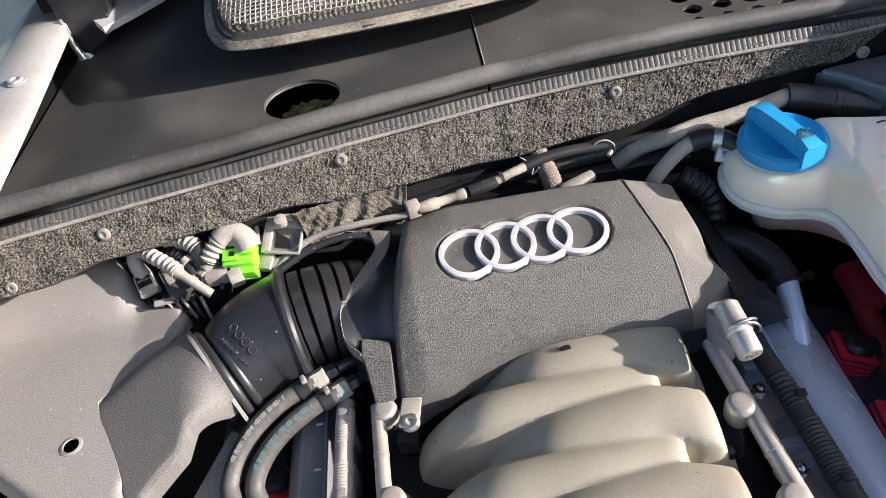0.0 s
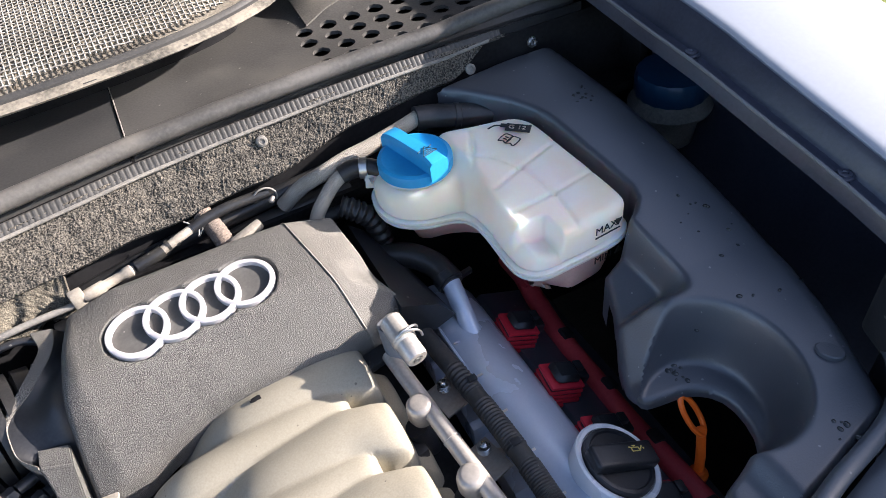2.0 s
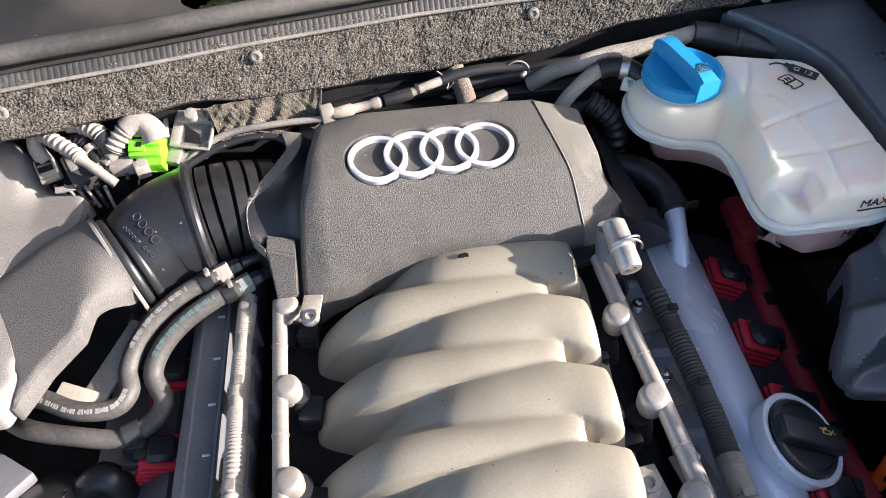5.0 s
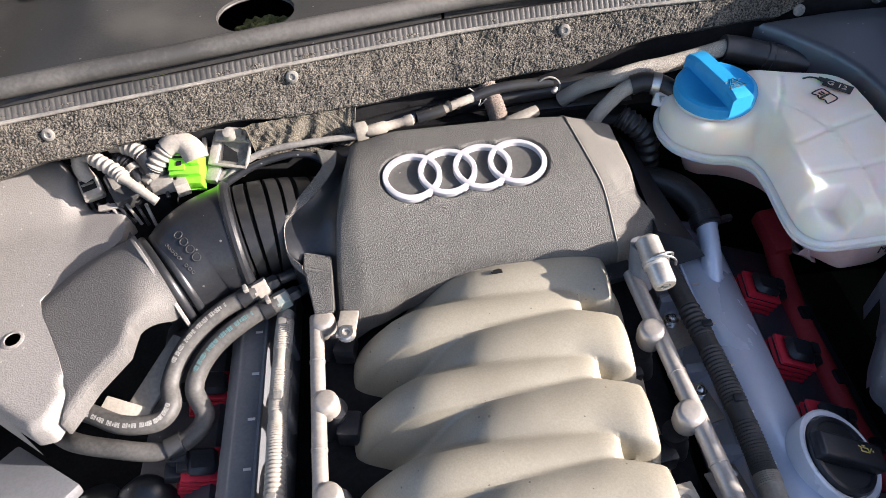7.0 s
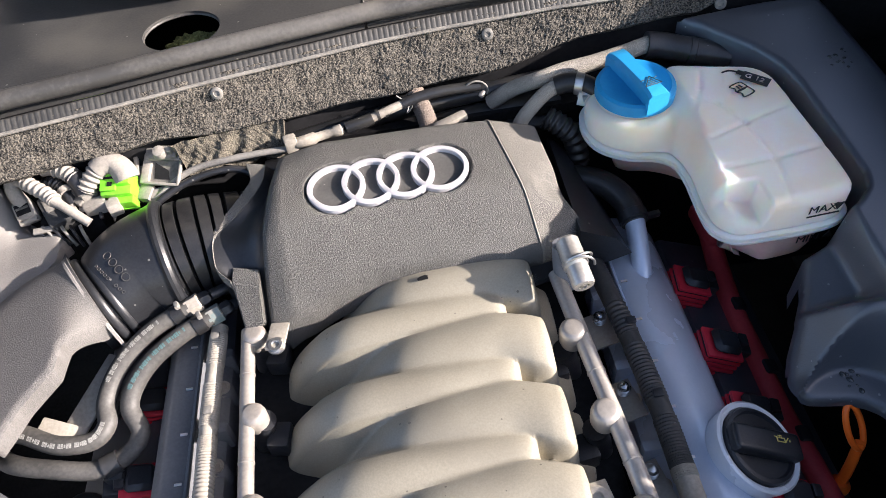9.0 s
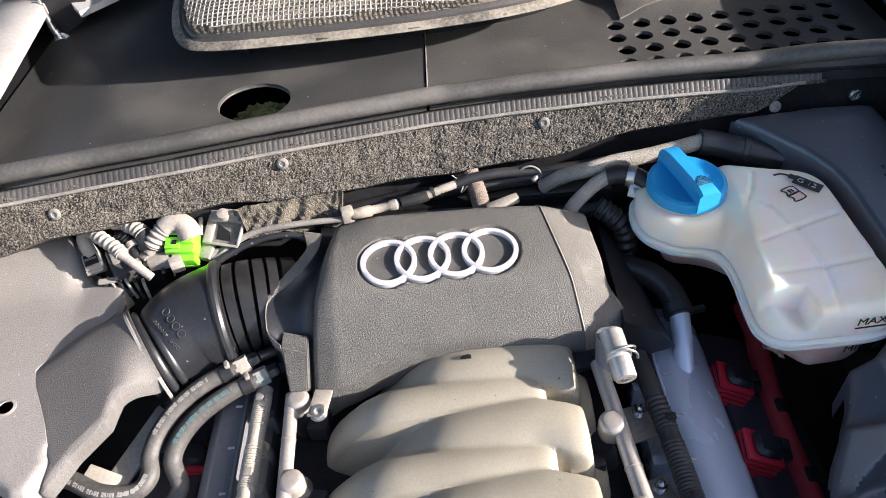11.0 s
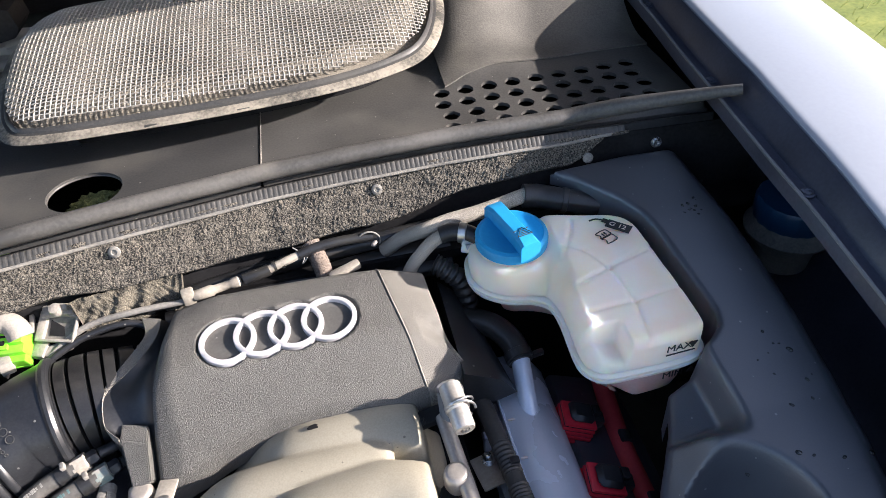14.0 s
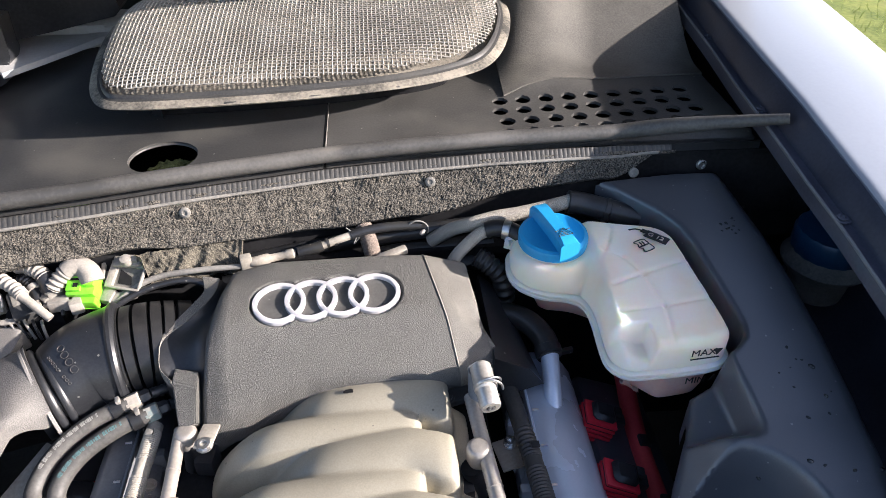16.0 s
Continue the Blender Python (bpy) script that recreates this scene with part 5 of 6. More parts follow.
washer = empty("washer_filler", (0.562, 0.497, 0.83), "washer filler with ribbed blue cap, deep shade painted in", "washer filler")
part("neck", lathe([(0.03, -0.06), (0.034, -0.03), (0.046, -0.018), (0.047, -0.014), (0.039, -0.004), (0.037, 0)], at(0.566, 0.497, 0.905), 32), dusty_grey, washer)
# navy puts the deep shade around the blue cap into its colour
part("cap", lathe([(0.039, 0), (0.04, 0.003), (0.04, 0.022), (0.038, 0.026), (0.001, 0.028)], at(0.566, 0.497, 0.905), 72, wave=lambda k: 0.0008 if k % 4 < 2 else 0), cap_blue_shade, washer)

# ---- air intake ----
LIP = Vector((-0.2505, 0.4, 0.868))
FLOW = Vector((0.84, 0.54, 0.05)).normalized()


def lid_height(x, y, d):
    """The flat lid of the box, a little higher under the felt and at its corner by the duct."""
    z = 0.894 + 0.024 * ease(0.455, 0.53, y) * ease(-0.325, -0.35, x) + 0.12 * np.clip(x + 0.327, 0, 0.045) * ease(0.41, 0.45, y)
    return z - 0.008 * (1 - np.sqrt(np.clip(1 - (1 - np.clip(d / 0.008, 0, 1)) ** 2, 0, 1))) * ease(0.005, 0.02, np.hypot(x + 0.31, y - 0.38) - 0.07)


def duct_height(x, y, d):
    """The duct rises out of the lid as a ramp and rounds off towards the lip."""
    run = -(x - LIP.x) * FLOW.x - (y - LIP.y) * FLOW.y
    off = (x - LIP.x) * FLOW.y - (y - LIP.y) * FLOW.x
    far = ease(0.0, 0.05, run)
    side = np.abs(np.where(off > 0, off * (1 - 0.7 * far), off)) / 0.051
    power = 2.1 + 1.2 * far
    z = LIP.z + 0.051 * np.clip(1 - np.clip(side, 0, 1) ** power, 0, 1) ** (1 / power) - 0.27 * np.clip(run, 0, 1)
    z = np.maximum(z, 0.8905 - 0.03 * ease(0.02, 0.06, off))
    return z - 0.003 * (1 - ease(0, 0.004, d)) * ease(0.0, 0.01, run)


airbox = empty("air_filter_box", (-0.4, 0.42, 0.8), "dusty grey plastic air filter box with round duct", "air filter box")
outline = [(-0.62, 0.58), (-0.5, 0.57), (-0.39, 0.56), (-0.35, 0.53), (-0.338, 0.513), (-0.333, 0.5), (-0.325, 0.487), (-0.316, 0.48), (-0.3, 0.477), (-0.29, 0.474), (-0.284, 0.466), (-0.2825, 0.454), (-0.284, 0.436), (-0.305, 0.414), (-0.333, 0.388), (-0.342, 0.379), (-0.336, 0.364), (-0.312, 0.32), (-0.296, 0.285), (-0.305, 0.258), (-0.318, 0.256), (-0.345, 0.275), (-0.404, 0.318), (-0.62, 0.47)]
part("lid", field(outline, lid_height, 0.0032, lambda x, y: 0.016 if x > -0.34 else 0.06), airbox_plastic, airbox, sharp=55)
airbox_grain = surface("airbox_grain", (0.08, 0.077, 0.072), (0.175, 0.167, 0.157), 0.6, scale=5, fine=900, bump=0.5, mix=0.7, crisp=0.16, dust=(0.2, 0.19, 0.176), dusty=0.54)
outline = [(-0.286, 0.456), (-0.2265, 0.362), (-0.252, 0.336), (-0.256, 0.314), (-0.279, 0.292), (-0.291, 0.274), (-0.3, 0.262), (-0.302, 0.285), (-0.319, 0.322), (-0.343, 0.364), (-0.35, 0.38), (-0.339, 0.392), (-0.31, 0.42), (-0.29, 0.44)]
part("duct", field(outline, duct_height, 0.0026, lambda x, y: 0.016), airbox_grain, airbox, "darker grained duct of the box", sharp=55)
lip = along(LIP, LIP + FLOW)
part("duct_lip", lathe([(0.049, -0.003), (0.0512, -0.0025), (0.0512, -0.0003), (0.05, 0.0005), (0.0485, -0.003)], lip, 56), airbox_plastic, airbox)
part("screw_socket", lathe([(0.0088, 0.0), (0.0088, 0.0022), (0.0066, 0.0028), (0.0058, 0.0012), (0.0055, 0.0)], at(-0.352, 0.339, 0.8925), 26), airbox_plastic, airbox)
# flat black disc paints in the shade inside the socket
part("socket_hole", lathe([(0.0058, 0.0), (0.001, 0.0)], at(-0.352, 0.339, 0.8946), 20), black_and_shade, airbox)
part("edge_bead", tube([(-0.35, 0.533, 0.905), (-0.34, 0.516, 0.896), (-0.333, 0.502, 0.8835), (-0.324, 0.489, 0.8835), (-0.3, 0.48, 0.884), (-0.284, 0.47, 0.884)], 0.0022, 8, 60), airbox_plastic, airbox)

pipe = empty("intake_pipe", (-0.18, 0.42, 0.82), "black rubber intake elbow with corrugated bellows", "intake pipe")
AXIS = [LIP - FLOW * 0.012, LIP + FLOW * 0.014, (-0.212, 0.426, 0.877), (-0.183, 0.436, 0.88)]


def elbow_r(s):
    """The elbow swells like a dome towards the bellows."""
    return 0.039 + 0.0135 * math.sqrt(max(0, min(1, (s - 0.3) / 0.65)))


part("elbow", tube(AXIS, elbow_r, 64, 90), smooth_black, pipe)
end = along(Vector(AXIS[3]) - Vector((0.006, 0.0015, 0)), Vector(AXIS[3]) + Vector((0.006, 0.0015, 0)))
part("collar", lathe([(0.047, -0.001), (0.0525, 0.0), (0.0545, 0.0025), (0.0545, 0.0055), (0.0525, 0.008), (0.047, 0.009)], end, 64), smooth_black, pipe)
flange = along(LIP, LIP + FLOW)
for a, r in ((0.0015, 0.0475), (0.011, 0.0455)):
    part("band", lathe([(r - 0.006, a - 0.0005), (r - 0.0015, a), (r, a + 0.002), (r, a + 0.0045), (r - 0.0015, a + 0.0065), (r - 0.006, a + 0.007)], flange, 64), smooth_black, pipe)


def bellow(u):
    """Square-shouldered ribs."""
    w = (u * 6.5) % 1
    return 0.0482 - 0.0015 * u - 0.006 * max(0.0, 1 - abs(w - 0.5) / 0.13) ** 0.5


part("bellows", tube([(-0.18, 0.437, 0.88), (-0.16, 0.442, 0.88), (-0.14, 0.447, 0.876), (-0.112, 0.453, 0.868)], bellow, 48, 300), rubber_black, pipe)
# moulded marks on the elbow, too small to read
marks = [(-0.020 + 0.0085 * i, 0.0, 0.0033) for i in range(4)] + [(-0.022 + 0.0042 * i, -0.0085, 0.0012) for i in range(5)] + [(0.004 + 0.0042 * i, -0.0085, 0.0012) for i in range(3)]
line_ = [Vector(q) for q in curve(AXIS, 81)]
for across, forth, r in marks:
    k = int(48 + forth * 1000)
    t = (line_[k + 1] - line_[k - 1]).normalized()
    side = t.cross(Vector((0, 0, 1))).normalized()
    ang = radians(34) + across / 0.049
    out = side * math.sin(ang) + side.cross(t) * math.cos(ang)
    c = line_[k] + out * (elbow_r(k / 80) + 0.0003)
    m = along(c, c + out)
    part("moulded_mark", tube([m @ Vector((r * math.cos(a), r * math.sin(a), 0)) for a in np.linspace(0, 6.283, 9)[:-1]], 0.00042, 6, 24, True), tray_plastic, pipe)


# ---- fuel hoses ----
def hose(points, r, ends, label):
    ob = empty("fuel_hose", points[len(points) // 2], label, "hose", "fuel hoses beside the air box")
    part("rubber", tube(points, r, 18, 140), rubber_grey, ob)
    return ob


rubber_grey = surface("rubber_grey", (0.04, 0.039, 0.037), (0.105, 0.1, 0.092), 0.55, scale=16, fine=300, bump=0.1, dust=(0.28, 0.26, 0.22), dusty=0.6)
fitting_teal = surface("fitting_teal", (0.1, 0.2, 0.21), (0.26, 0.25, 0.22), 0.6, scale=60, fine=400, bump=0.1)
hose_a = [(-0.166, 0.379, 0.874), (-0.194, 0.369, 0.868), (-0.217, 0.353, 0.861), (-0.233, 0.335, 0.852), (-0.241, 0.315, 0.843), (-0.239, 0.297, 0.838), (-0.25, 0.285, 0.836), (-0.277, 0.285, 0.838), (-0.305, 0.297, 0.842), (-0.33, 0.306, 0.84), (-0.35, 0.33, 0.82)]
hose_b = [(-0.149, 0.37, 0.867), (-0.172, 0.36, 0.864), (-0.198, 0.344, 0.857), (-0.215, 0.327, 0.848), (-0.222, 0.31, 0.838), (-0.214, 0.291, 0.828), (-0.225, 0.276, 0.822), (-0.249, 0.266, 0.822), (-0.285, 0.27, 0.828), (-0.315, 0.278, 0.83), (-0.345, 0.3, 0.81)]
ha = hose(hose_a, 0.0078, None, "grey braided rubber fuel hose with white print")
hb = hose(hose_b, 0.0078, None, "dusty grey rubber fuel hose with teal print")
for ob, line, tint in ((ha, hose_a, ink_white), (hb, hose_b, ink_teal)):
    c = curve(line, 140)
    for i in [k for k in range(13, 46) if k % 7] + ([k for k in range(70, 112) if k % 6] if ob is ha else []):
        t = Vector(c[i + 1] - c[i]).normalized()
        up = (Vector((-0.1, -0.45, 0.85)) - t * Vector((-0.1, -0.45, 0.85)).dot(t)).normalized()
        m = Matrix((t, up.cross(t), up)).transposed().to_4x4()
        m.translation = Vector(c[i]) + up * 0.0078
        part("print_bar", block((0.0012 + 0.0004 * (i % 3), 0.0038 if i % 3 else 0.0026, 0.0004), m, 0), tint, ob)
    a, b = Vector(line[0]), Vector(line[1])
    d = (a - b).normalized()
    part("clamp", lathe([(0.0078, 0), (0.0088, 0.0005), (0.0088, 0.010), (0.0078, 0.0105)], along(a - d * 0.016, a), 28), rubber_black, ob, "crimped hose clamp")
    part("clamp_ear", block((0.007, 0.005, 0.004), along(a - d * 0.011, a) @ at(0, 0.0098, 0.004, 0, 0, 0), 0.001), dusty_grey, ob)
    part("fitting", lathe([(0.007, -0.001), (0.0085, 0.0), (0.0085, 0.0115), (0.007, 0.0125)], along(a - d * 0.002, a) @ at(0, 0, 0, 0, 0, 30), 6), dusty_beige if ob is ha else fitting_teal, ob, "beige hexagonal fitting" if ob is ha else "teal-stained fitting")
    part("nut", lathe([(0.0058, 0.012), (0.0066, 0.0135), (0.0066, 0.0195), (0.005, 0.022)], along(a - d * 0.002, a), 6), cap_black, ob)
    part("pipe_end", tube([a + d * 0.02, a + d * 0.05 + Vector((0, 0.006, -0.014)), a + d * 0.07 + Vector((0, 0.01, -0.05))], 0.005, 10, 16), smooth_black, ob)
holder = empty("hose_clip", (-0.236, 0.268, 0.82), "black plastic clip holding a fuel hose", "clip")
part("band", tube([(-0.243, 0.267, 0.822), (-0.231, 0.272, 0.822)], 0.0098, 18, 4), smooth_black, holder)
part("foot", block((0.016, 0.014, 0.03), at(-0.236, 0.264, 0.804), 0.003), smooth_black, holder)


# ---- plugs and wiring behind the air box ----
def corrugated(points, r, parent, material, turns):
    return part("corrugated_tube", tube(points, lambda u: r * (1 + 0.12 * math.sin(2 * math.pi * turns * u)), 14, turns * 10), material, parent)


loom_grey = surface("loom_grey", (0.08, 0.076, 0.068), (0.24, 0.225, 0.195), 0.7, scale=30, fine=300, bump=0.1)
loom_beige = surface("loom_beige", (0.19, 0.176, 0.155), (0.38, 0.352, 0.308), 0.75, scale=40, fine=400, bump=0.15, crisp=0.2)
braid_beige = surface("braid_beige", (0.17, 0.155, 0.13), (0.5, 0.455, 0.38), 0.85, scale=30, fine=900, bump=0.7, mix=0.75, crisp=0.16)
loom = empty("wiring_loom", (-0.28, 0.5, 0.89), "dusty grey wiring plugs and corrugated tubes in a cluster", "wiring loom")
part("elbow", tube([(-0.3195, 0.4985, 0.914), (-0.3245, 0.5035, 0.922), (-0.3255, 0.5085, 0.93), (-0.3205, 0.5105, 0.9345), (-0.312, 0.506, 0.9365), (-0.3065, 0.501, 0.936)], lambda u: 0.0072 - 0.0012 * u, 16, 60), loom_beige, loom)
corrugated([(-0.3085, 0.503, 0.936), (-0.2985, 0.495, 0.935), (-0.2865, 0.4865, 0.932), (-0.279, 0.479, 0.9295)], 0.0064, loom, loom_beige, 7)
part("cable", tube([(-0.281, 0.4805, 0.93), (-0.2735, 0.4755, 0.9255), (-0.2655, 0.471, 0.9195), (-0.254, 0.4655, 0.9095)], lambda u: 0.0062 - 0.0019 * min(1, u * 3.5), 12, 30), loom_beige, loom)
plug = part("elbow_collar", block((0.0185, 0.019, 0.016), at(-0.3195, 0.4945, 0.9075, 26, 0, 24), 0.003), loom_beige, loom)
part("window", block((0.0125, 0.011, 0.002), at(-0.3193, 0.4915, 0.9152, 26, 0, 24), 0.0005), black_and_shade, plug)
part("bar", block((0.011, 0.0022, 0.002), at(-0.3193, 0.4915, 0.9162, 26, 0, 24), 0.0005), loom_grey, plug)
part("ledge", block((0.016, 0.005, 0.004), at(-0.3165, 0.4845, 0.906, 26, 0, 24), 0.001), loom_beige, plug)
part("sleeve", tube([(-0.2955, 0.516, 0.9375), (-0.288, 0.515, 0.938), (-0.279, 0.5125, 0.938)], 0.0064, 14, 12), loom_beige, loom)
corrugated([(-0.281, 0.513, 0.938), (-0.27, 0.507, 0.937), (-0.2625, 0.5005, 0.933)], 0.0074, loom, loom_beige, 5)
part("sleeve", tube([(-0.2655, 0.504, 0.9345), (-0.2605, 0.498, 0.929), (-0.2585, 0.493, 0.921)], 0.0086, 14, 14), cap_black, loom, "black plug under the sleeve")
corrugated([(-0.299, 0.509, 0.923), (-0.287, 0.506, 0.928), (-0.279, 0.5, 0.926)], 0.0064, loom, smooth_black, 6)
part("sleeve", tube([(-0.281, 0.502, 0.9275), (-0.2755, 0.496, 0.924), (-0.2705, 0.486, 0.916)], 0.0058, 12, 14), smooth_black, loom)
part("sleeve_ring", tube([(-0.2765, 0.4975, 0.9265), (-0.2735, 0.4935, 0.9245)], 0.0066, 12, 4), loom_beige, loom)
part("tab", block((0.006, 0.012, 0.004), at(-0.2695, 0.481, 0.916, 24, 0, 30), 0.001), loom_beige, loom)
part("elbow", tube([(-0.2175, 0.497, 0.927), (-0.2205, 0.503, 0.9345), (-0.2275, 0.507, 0.9395), (-0.236, 0.5055, 0.941), (-0.2425, 0.502, 0.9385)], lambda u: 0.0118 - 0.0028 * u, 18, 40), loom_beige, loom)
corrugated([(-0.239, 0.504, 0.94), (-0.2455, 0.5, 0.9355), (-0.2515, 0.4955, 0.93), (-0.2555, 0.4925, 0.9255)], 0.0082, loom, loom_beige, 5)
part("clasp", block((0.006, 0.01, 0.006), at(-0.248, 0.508, 0.935, 0, 0, -30), 0.0015), loom_beige, loom)
part("plug", block((0.018, 0.016, 0.015), at(-0.259, 0.495, 0.92, 12, 0, -40), 0.003), loom_grey, loom)
part("plug", block((0.015, 0.012, 0.011), at(-0.2635, 0.4895, 0.9165, 12, 0, -40), 0.002), loom_grey, loom)
part("plug", block((0.024, 0.034, 0.018), at(-0.2905, 0.4915, 0.905, 20, 0, 28), 0.003), tray_plastic, loom, "blue-black wiring plug")
part("plug", block((0.008, 0.02, 0.004), at(-0.2965, 0.4935, 0.9155, 20, 0, 28), 0.001), loom_grey, loom)
part("plug", block((0.026, 0.012, 0.013), at(-0.2475, 0.4845, 0.9125, 0, 0, 8), 0.002), loom_beige, loom)
part("plug", block((0.012, 0.015, 0.014), at(-0.2335, 0.481, 0.912, 0, 0, 22), 0.0015), loom_beige, loom)
part("plug", block((0.006, 0.008, 0.004), at(-0.262, 0.4825, 0.9135, 0, 0, 10), 0.001), loom_beige, loom)
for i in range(6):
    part("wire", tube([(-0.313 + 0.009 * i, 0.4795 - 0.0015 * i, 0.902), (-0.306 + 0.0085 * i, 0.473 - 0.002 * i, 0.9), (-0.296 + 0.007 * i, 0.468 - 0.002 * i, 0.887)], 0.0015, 8, 14), loom_beige if i % 2 else smooth_black, loom)
for a, b in (((-0.305, 0.505, 0.914), (-0.268, 0.478, 0.905)), ((-0.262, 0.503, 0.917), (-0.2465, 0.474, 0.905)), ((-0.252, 0.497, 0.918), (-0.24, 0.488, 0.91))):
    part("wire", tube([a, tuple((p + q) / 2 + 0.003 for p, q in zip(a, b)), b], 0.0019, 8, 16), smooth_black, loom)
part("clip", block((0.022, 0.006, 0.003), at(-0.3, 0.4735, 0.902, 20, 0, 6), 0.001), loom_beige, loom)
part("socket", block((0.06, 0.04, 0.03), at(-0.28, 0.5, 0.888), 0.008), black_and_shade, loom)

lock = empty("green_connector", (-0.226, 0.494, 0.9), "bright green plastic connector lock", "connector")
g = at(-0.2275, 0.4965, 0.9185, 22, 0, -4)
part("housing", block((0.029, 0.024, 0.02), g @ at(0, 0.001, 0), 0.003), lock_green, lock)
part("shoulder", block((0.0155, 0.018, 0.014), g @ at(0.0068, 0.006, 0.008), 0.004), lock_green, lock)
part("shroud", block((0.0285, 0.008, 0.016), g @ at(0.0, -0.0135, -0.0035), 0.002), lock_green, lock)
part("rail", block((0.03, 0.003, 0.003), g @ at(0.0, -0.017, -0.009), 0.001), lock_green, lock)
part("latch", block((0.0145, 0.013, 0.0036), g @ at(-0.006, -0.001, 0.0112), 0.001), lock_green, lock)
part("latch_bridge", block((0.015, 0.003, 0.003), g @ at(-0.006, 0.0075, 0.0125), 0.001), lock_green, lock)
# thin black blocks paint in the shade inside the slots
part("slot", block((0.011, 0.0022, 0.001), g @ at(-0.006, 0.005, 0.0131), 0), black_and_shade, lock)
part("slot", block((0.0045, 0.0042, 0.001), g @ at(-0.004, -0.0015, 0.0132), 0), black_and_shade, lock)

holder = empty("connector_bracket", (-0.19, 0.51, 0.9), "dusty beige plastic bracket with square hole", "bracket")
b = at(-0.189, 0.5085, 0.9225, 30, 4, -14)
bm = None
for size, off in (((0.037, 0.0045, 0.005), (0.0, 0.0125, 0)), ((0.034, 0.003, 0.005), (0.001, -0.0135, 0)), ((0.008, 0.029, 0.005), (-0.0145, 0, 0)), ((0.0022, 0.029, 0.005), (0.0175, 0, 0))):
    bm = block(size, b @ at(*off), 0.0012, bm)
part("plate", bm, loom_beige, holder)
part("web", block((0.03, 0.026, 0.0016), b @ at(0.003, 0, -0.0024), 0), loom_grey, holder, "dusty grey recessed face")
bm = bmesh.new()
# flat black faces paint in the shade inside the opening
corners = ((-0.008, 0.007), (0.006, 0.0005), (0.0085, -0.0085), (-0.0065, -0.0085))
bm.faces.new([bm.verts.new(b @ Vector((x, y, -0.0008))) for x, y in corners])
bm.faces.new([bm.verts.new(b @ Vector((x, y, -0.0018))) for x, y in reversed(corners)])
part("opening", bm, black_and_shade, holder, "dark opening in the face")
part("post", block((0.004, 0.026, 0.005), at(-0.213, 0.52, 0.9265, 24, 0, 4), 0.001), loom_beige, holder)
part("post_bar", block((0.018, 0.005, 0.005), at(-0.2055, 0.5285, 0.9305, 0, 6, -8), 0.001), loom_beige, holder)
part("side_face", block((0.014, 0.026, 0.003), at(-0.2095, 0.5075, 0.916, 30, 4, -6), 0.001), loom_grey, holder)
part("arm", block((0.013, 0.016, 0.009), at(-0.2065, 0.495, 0.9085, 18, 0, -20), 0.0025), loom_beige, holder)
part("arm_foot", block((0.03, 0.01, 0.006), at(-0.1935, 0.4945, 0.9075, 18, 0, 12), 0.002), loom_beige, holder)
part("clip", block((0.03, 0.012, 0.006), at(-0.187, 0.5205, 0.932, 24, 0, -6), 0.0022), loom_beige, holder)
part("pin", lathe([(0.0055, 0), (0.0065, 0.003), (0.0055, 0.008), (0.002, 0.009)], at(-0.187, 0.518, 0.933, 20, 0, 0), 16), loom_beige, holder)
part("pin_cap", block((0.012, 0.007, 0.007), at(-0.181, 0.519, 0.9365, 20, 0, -14), 0.002), loom_beige, holder)

# ---- pipes behind the engine cover ----
vac = empty("vacuum_pipe", (-0.02, 0.52, 0.9), "dusty vacuum pipe with connectors behind the cover", "pipe")
part("pipe", tube([(-0.2, 0.487, 0.905), (-0.165, 0.506, 0.918), (-0.12, 0.511, 0.922), (-0.07, 0.514, 0.921)], 0.0032, 12, 40), dusty_grey, vac)
part("pipe", tube([(-0.205, 0.478, 0.904), (-0.165, 0.497, 0.914), (-0.125, 0.503, 0.916), (-0.1, 0.495, 0.908)], 0.0034, 12, 40), smooth_black, vac)
part("joint", block((0.012, 0.01, 0.016), at(-0.067, 0.516, 0.925, 0, 0, 14), 0.002), dusty_beige, vac)
part("connector", lathe([(0.004, 0), (0.0055, 0.002), (0.0058, 0.02), (0.0044, 0.022), (0.0044, 0.038), (0.0056, 0.04), (0.0056, 0.046), (0.003, 0.049)], along((-0.064, 0.516, 0.9235), (-0.01, 0.527, 0.9255)), 16), dusty_beige, vac)
part("sleeve", tube([(-0.014, 0.526, 0.9255), (0.005, 0.53, 0.927), (0.012, 0.532, 0.928)], 0.006, 14, 12), smooth_black, vac)
part("joint", tube([(0.012, 0.532, 0.928), (0.03, 0.537, 0.931), (0.042, 0.541, 0.932)], 0.0044, 12, 12), dusty_beige, vac)
part("sleeve", tube([(0.042, 0.541, 0.932), (0.06, 0.546, 0.934), (0.085, 0.55, 0.934), (0.12, 0.552, 0.932)], 0.0052, 12, 20), smooth_black, vac)
for x in (0.016, 0.024):
    part("collar", lathe([(0.0055, 0), (0.0055, 0.003)], along((x, 0.533 + (x - 0.012) * 0.3, 0.929), (x + 0.03, 0.541 + (x - 0.012) * 0.3, 0.931)), 16), smooth_black, vac)
sleeve_tan = surface("sleeve_tan", (0.13, 0.1, 0.08), (0.3, 0.245, 0.2), 0.85, scale=30, fine=900, bump=1.0, mix=0.7)
post = empty("sleeved_stub", (0.062, 0.54, 0.9), "pale braided sleeve over a short pipe", "pipe")
part("sleeve", tube([(0.056, 0.558, 0.932), (0.063, 0.538, 0.918), (0.066, 0.525, 0.905)], lambda u: 0.0092 + 0.0003 * math.sin(u * 80), 16, 50), sleeve_tan, post)
part("tail", block((0.034, 0.01, 0.008), at(0.086, 0.522, 0.918, 0, -8, 16), 0.003), dusty_beige, post)
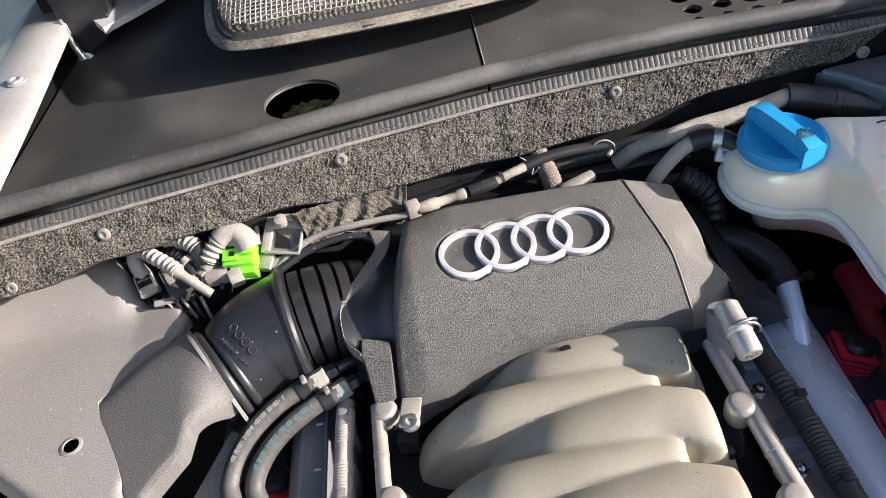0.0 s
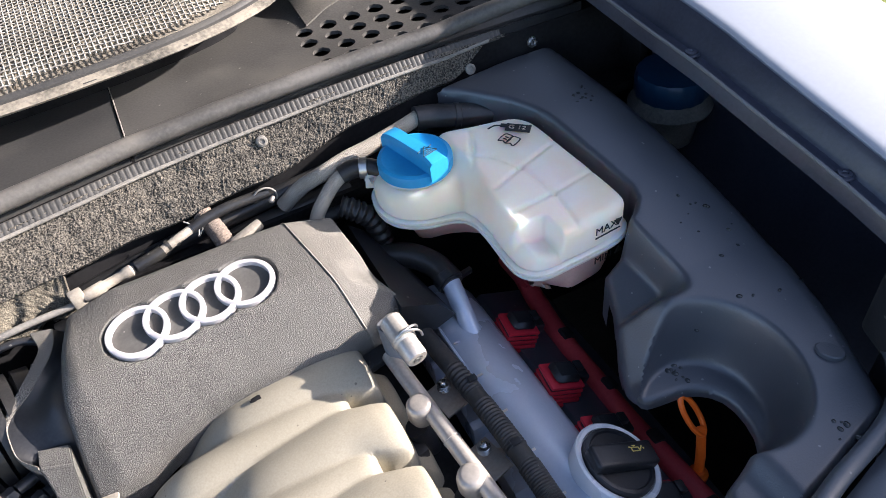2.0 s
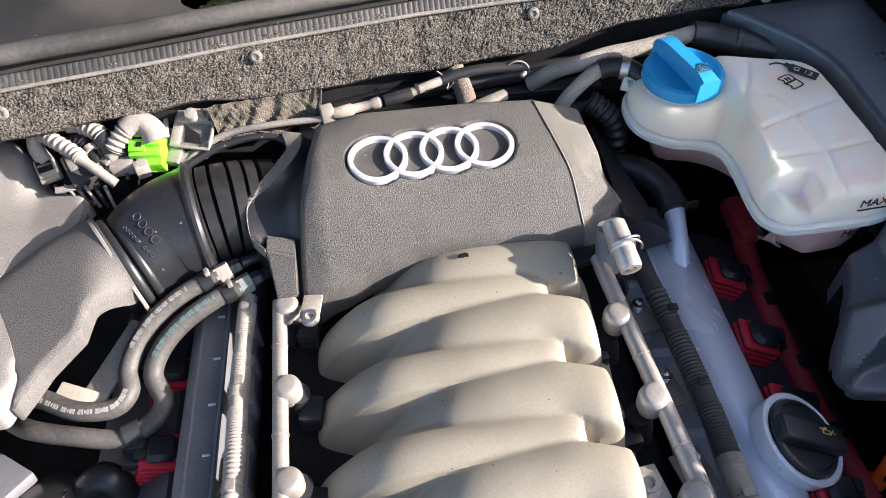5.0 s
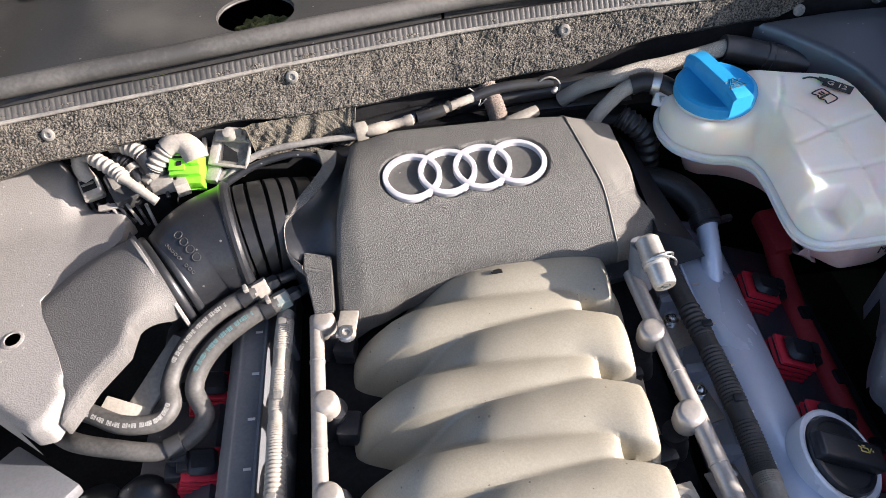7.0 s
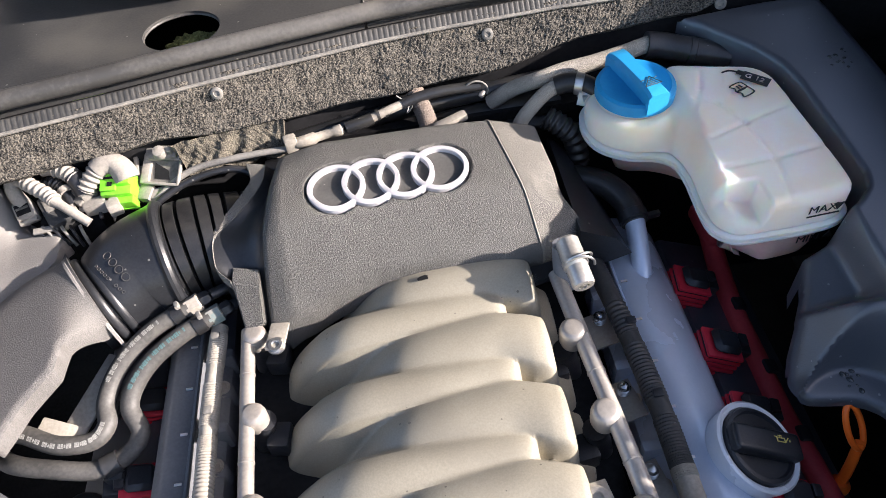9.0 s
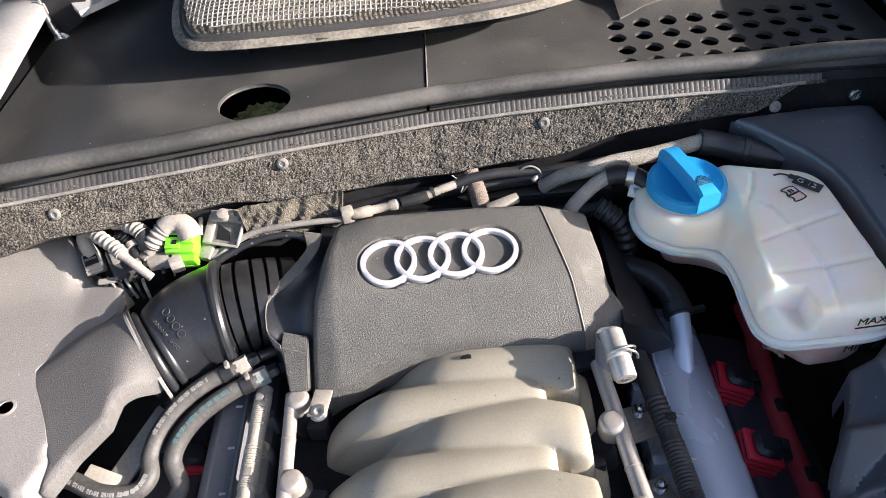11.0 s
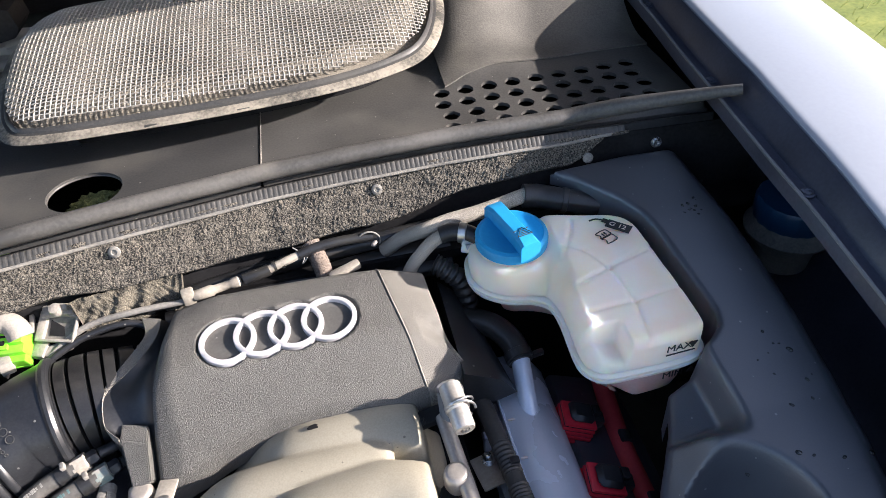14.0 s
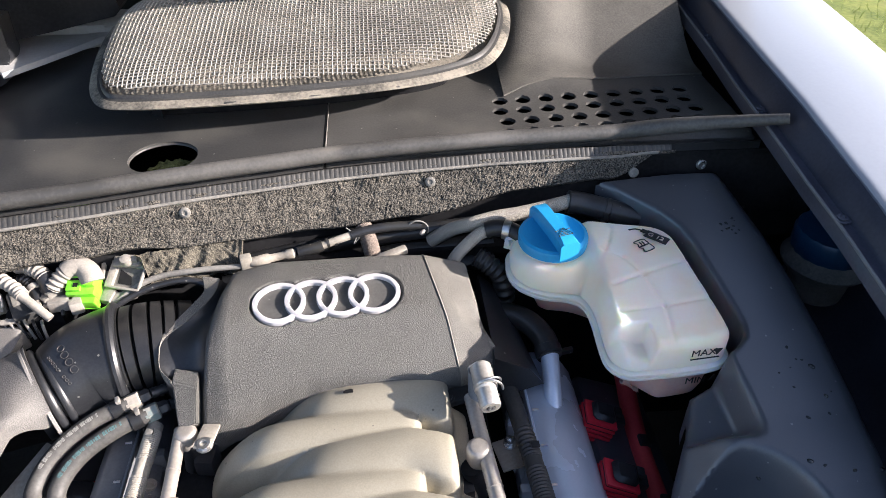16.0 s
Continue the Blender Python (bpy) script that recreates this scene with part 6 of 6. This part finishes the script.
part("thread", tube([(0.038, 0.545, 0.94), (0.048, 0.54, 0.932), (0.046, 0.532, 0.928), (0.052, 0.528, 0.938)], 0.0006, 6, 30), ink_white, post, "loose pale thread")
bundle = empty("hose_bundle", (0.13, 0.55, 0.9), "dark hoses crowded under the firewall felt", "hose")
for i, (y, z, r) in enumerate(((0.552, 0.89, 0.012), (0.562, 0.91, 0.009), (0.54, 0.875, 0.011))):
    part("hose", tube([(-0.1, y - 0.02, z - 0.01), (0.0, y - 0.008, z), (0.1, y, z + 0.005), (0.2, y + 0.005, z + 0.01)], r, 12, 40), smooth_black, bundle)
part("clamp_ring", tube([(0.115 + 0.012 * math.cos(a), 0.549, 0.928 + 0.012 * math.sin(a)) for a in np.linspace(-0.4, 2.4, 10)], 0.001, 8, 30), dusty_grey, bundle)
part("bright_tip", lathe([(0.002, 0), (0.003, 0.002), (0.002, 0.006), (0.001, 0.007)], along((0.118, 0.54, 0.928), (0.13, 0.545, 0.94)), 14), rail_metal, bundle)

heater = empty("heater_hose", (0.22, 0.54, 0.94), "braided grey heater hose joining a black pipe", "hose")
weave = lambda u: 0.0078
part("braid", tube([(0.13, 0.552, 0.91), (0.152, 0.543, 0.93), (0.173, 0.533, 0.943), (0.198, 0.536, 0.947), (0.225, 0.538, 0.949), (0.255, 0.542, 0.952), (0.29, 0.548, 0.956)], weave, 16, 150), braid_beige, heater)
part("pipe", tube([(0.28, 0.5475, 0.954), (0.298, 0.5455, 0.951), (0.32, 0.538, 0.947), (0.355, 0.529, 0.94)], 0.0125, 18, 40), smooth_black, heater, "smooth black pipe")
part("collar", lathe([(0.0125, 0), (0.0136, 0.001), (0.0136, 0.006), (0.0125, 0.007)], along((0.318, 0.5387, 0.9472), (0.335, 0.5338, 0.9435)), 24), smooth_black, heater)
vent = empty("tank_hose", (0.18, 0.51, 0.93), "black rubber hose clamped to the tank spout", "hose")
part("rubber", tube([(0.226, 0.502, 0.94), (0.212, 0.512, 0.946), (0.198, 0.517, 0.947), (0.186, 0.518, 0.944)], 0.0092, 16, 40), rubber_black, vent)
part("braid", tube([(0.19, 0.5175, 0.9455), (0.178, 0.516, 0.9405), (0.165, 0.512, 0.931), (0.152, 0.5065, 0.919), (0.142, 0.5, 0.9)], 0.0068, 16, 60), braid_beige, vent, "pale braided sleeve")
part("clamp", lathe([(0.0093, 0), (0.0106, 0.0005), (0.0106, 0.0075), (0.0093, 0.008)], along((0.2115, 0.5122, 0.9462), (0.2035, 0.5155, 0.9468)), 28), bright_metal, vent, "steel worm-drive clamp")
part("clamp_screw", block((0.006, 0.012, 0.007), at(0.209, 0.504, 0.939, 0, 0, 20), 0.0015), bright_metal, vent)
part("corrugation", tube([(0.175, 0.505, 0.92), (0.186, 0.498, 0.915), (0.2, 0.493, 0.9), (0.205, 0.49, 0.87)], lambda u: 0.0105 * (1 + 0.1 * math.sin(u * 60)), 14, 90), rubber_black, vent)

# ---- breather on the valve cover ----
breather = empty("breather_pipe", (0.235, 0.42, 0.85), "grey breather stub with black hose and clamp", "pipe")
part("stub", tube([(0.2345, 0.362, 0.832), (0.236, 0.385, 0.85), (0.238, 0.41, 0.862)], lambda u: 0.0088 + 0.0006 * u, 16, 20), valve_silver, breather)
part("hose", tube([(0.238, 0.408, 0.861), (0.235, 0.43, 0.868), (0.22, 0.452, 0.873), (0.198, 0.466, 0.872), (0.175, 0.472, 0.865)], 0.0125, 16, 40), rubber_black, breather)
part("clamp", lathe([(0.0128, 0), (0.0138, 0.0005), (0.0138, 0.009), (0.0128, 0.0095)], along((0.238, 0.410, 0.862), (0.2365, 0.422, 0.866)), 24), smooth_black, breather)
part("clamp_ear", block((0.016, 0.005, 0.006), at(0.255, 0.414, 0.862, 0, 0, 10), 0.001), smooth_black, breather)

# ---- low parts at the corner of the bay ----
pump = empty("secondary_air_pump", (-0.3, 0.24, 0.75), "dark round pump body below the hoses", "pump")
part("drum", lathe([(0.03, -0.06), (0.036, -0.05), (0.036, -0.02), (0.033, -0.012), (0.03, -0.01), (0.028, 0.0), (0.012, 0.004)], at(-0.312, 0.235, 0.80, -25, -15, 0), 36), smooth_black, pump)
part("neck", tube([(-0.28, 0.24, 0.79), (-0.262, 0.245, 0.8), (-0.25, 0.235, 0.775), (-0.25, 0.22, 0.74)], 0.013, 14, 24), smooth_black, pump)
stay = empty("support_bracket", (-0.25, 0.33, 0.83), "dusty beige sheet bracket under the air duct", "bracket")
part("plate", block((0.022, 0.07, 0.004), at(-0.252, 0.327, 0.84, 14, 0, -32), 0.0015), dusty_beige, stay)
part("foot", block((0.04, 0.02, 0.004), at(-0.278, 0.296, 0.836, 8, 10, -20), 0.0015), dusty_beige, stay)
crash = empty("strut_cover", (-0.36, 0.23, 0.85), "grey metal part in the shade beside the air filter box", "cover")
part("plate", block((0.09, 0.11, 0.012), at(-0.385, 0.235, 0.8, -8, -10, -35), 0.004), dull_grey, crash)

# ---- front of the bay ----
nose = empty("lock_carrier", (0.35, 0.0, 0.9), "dark textured plastic front panel with rubber edge", "front panel")
part("panel", field([(0.27, 0.062), (0.31, 0.064), (0.345, 0.072), (0.39, 0.083), (0.425, 0.1), (0.455, 0.14), (0.52, 0.14), (0.52, -0.2), (0.2, -0.2), (0.2, 0.03)], lambda x, y, d: 0.93 - 0.006 * (1 - ease(0, 0.01, d)) + 0.0 * x, 0.008, 0.05), wing_plastic, nose)
part("edge_seal", tube([(0.448, 0.15, 0.93), (0.434, 0.122, 0.932), (0.413, 0.102, 0.932), (0.385, 0.089, 0.931), (0.337, 0.0785, 0.93), (0.3, 0.07, 0.93), (0.26, 0.075, 0.927)], 0.006, 12, 50), wing_plastic, nose, "rounded rubber edge seal")
lamp = empty("headlamp_housing", (0.45, 0.16, 0.95), "black headlamp housing with dusty grey top edge", "headlamp")
part("body", block((0.05, 0.05, 0.06), at(0.456, 0.123, 0.956, 0, 0, -20), 0.006), smooth_black, lamp)
# unseen block, added to keep the sun off the trim's front end
part("shade_block", block((0.05, 0.1, 0.09), at(0.478, 0.04, 0.966, 0, 0, -12), 0.008), smooth_black, lamp)
part("rim", block((0.03, 0.02, 0.006), at(0.449, 0.137, 0.9845, 0, 0, -20), 0.002), dusty_grey, lamp)
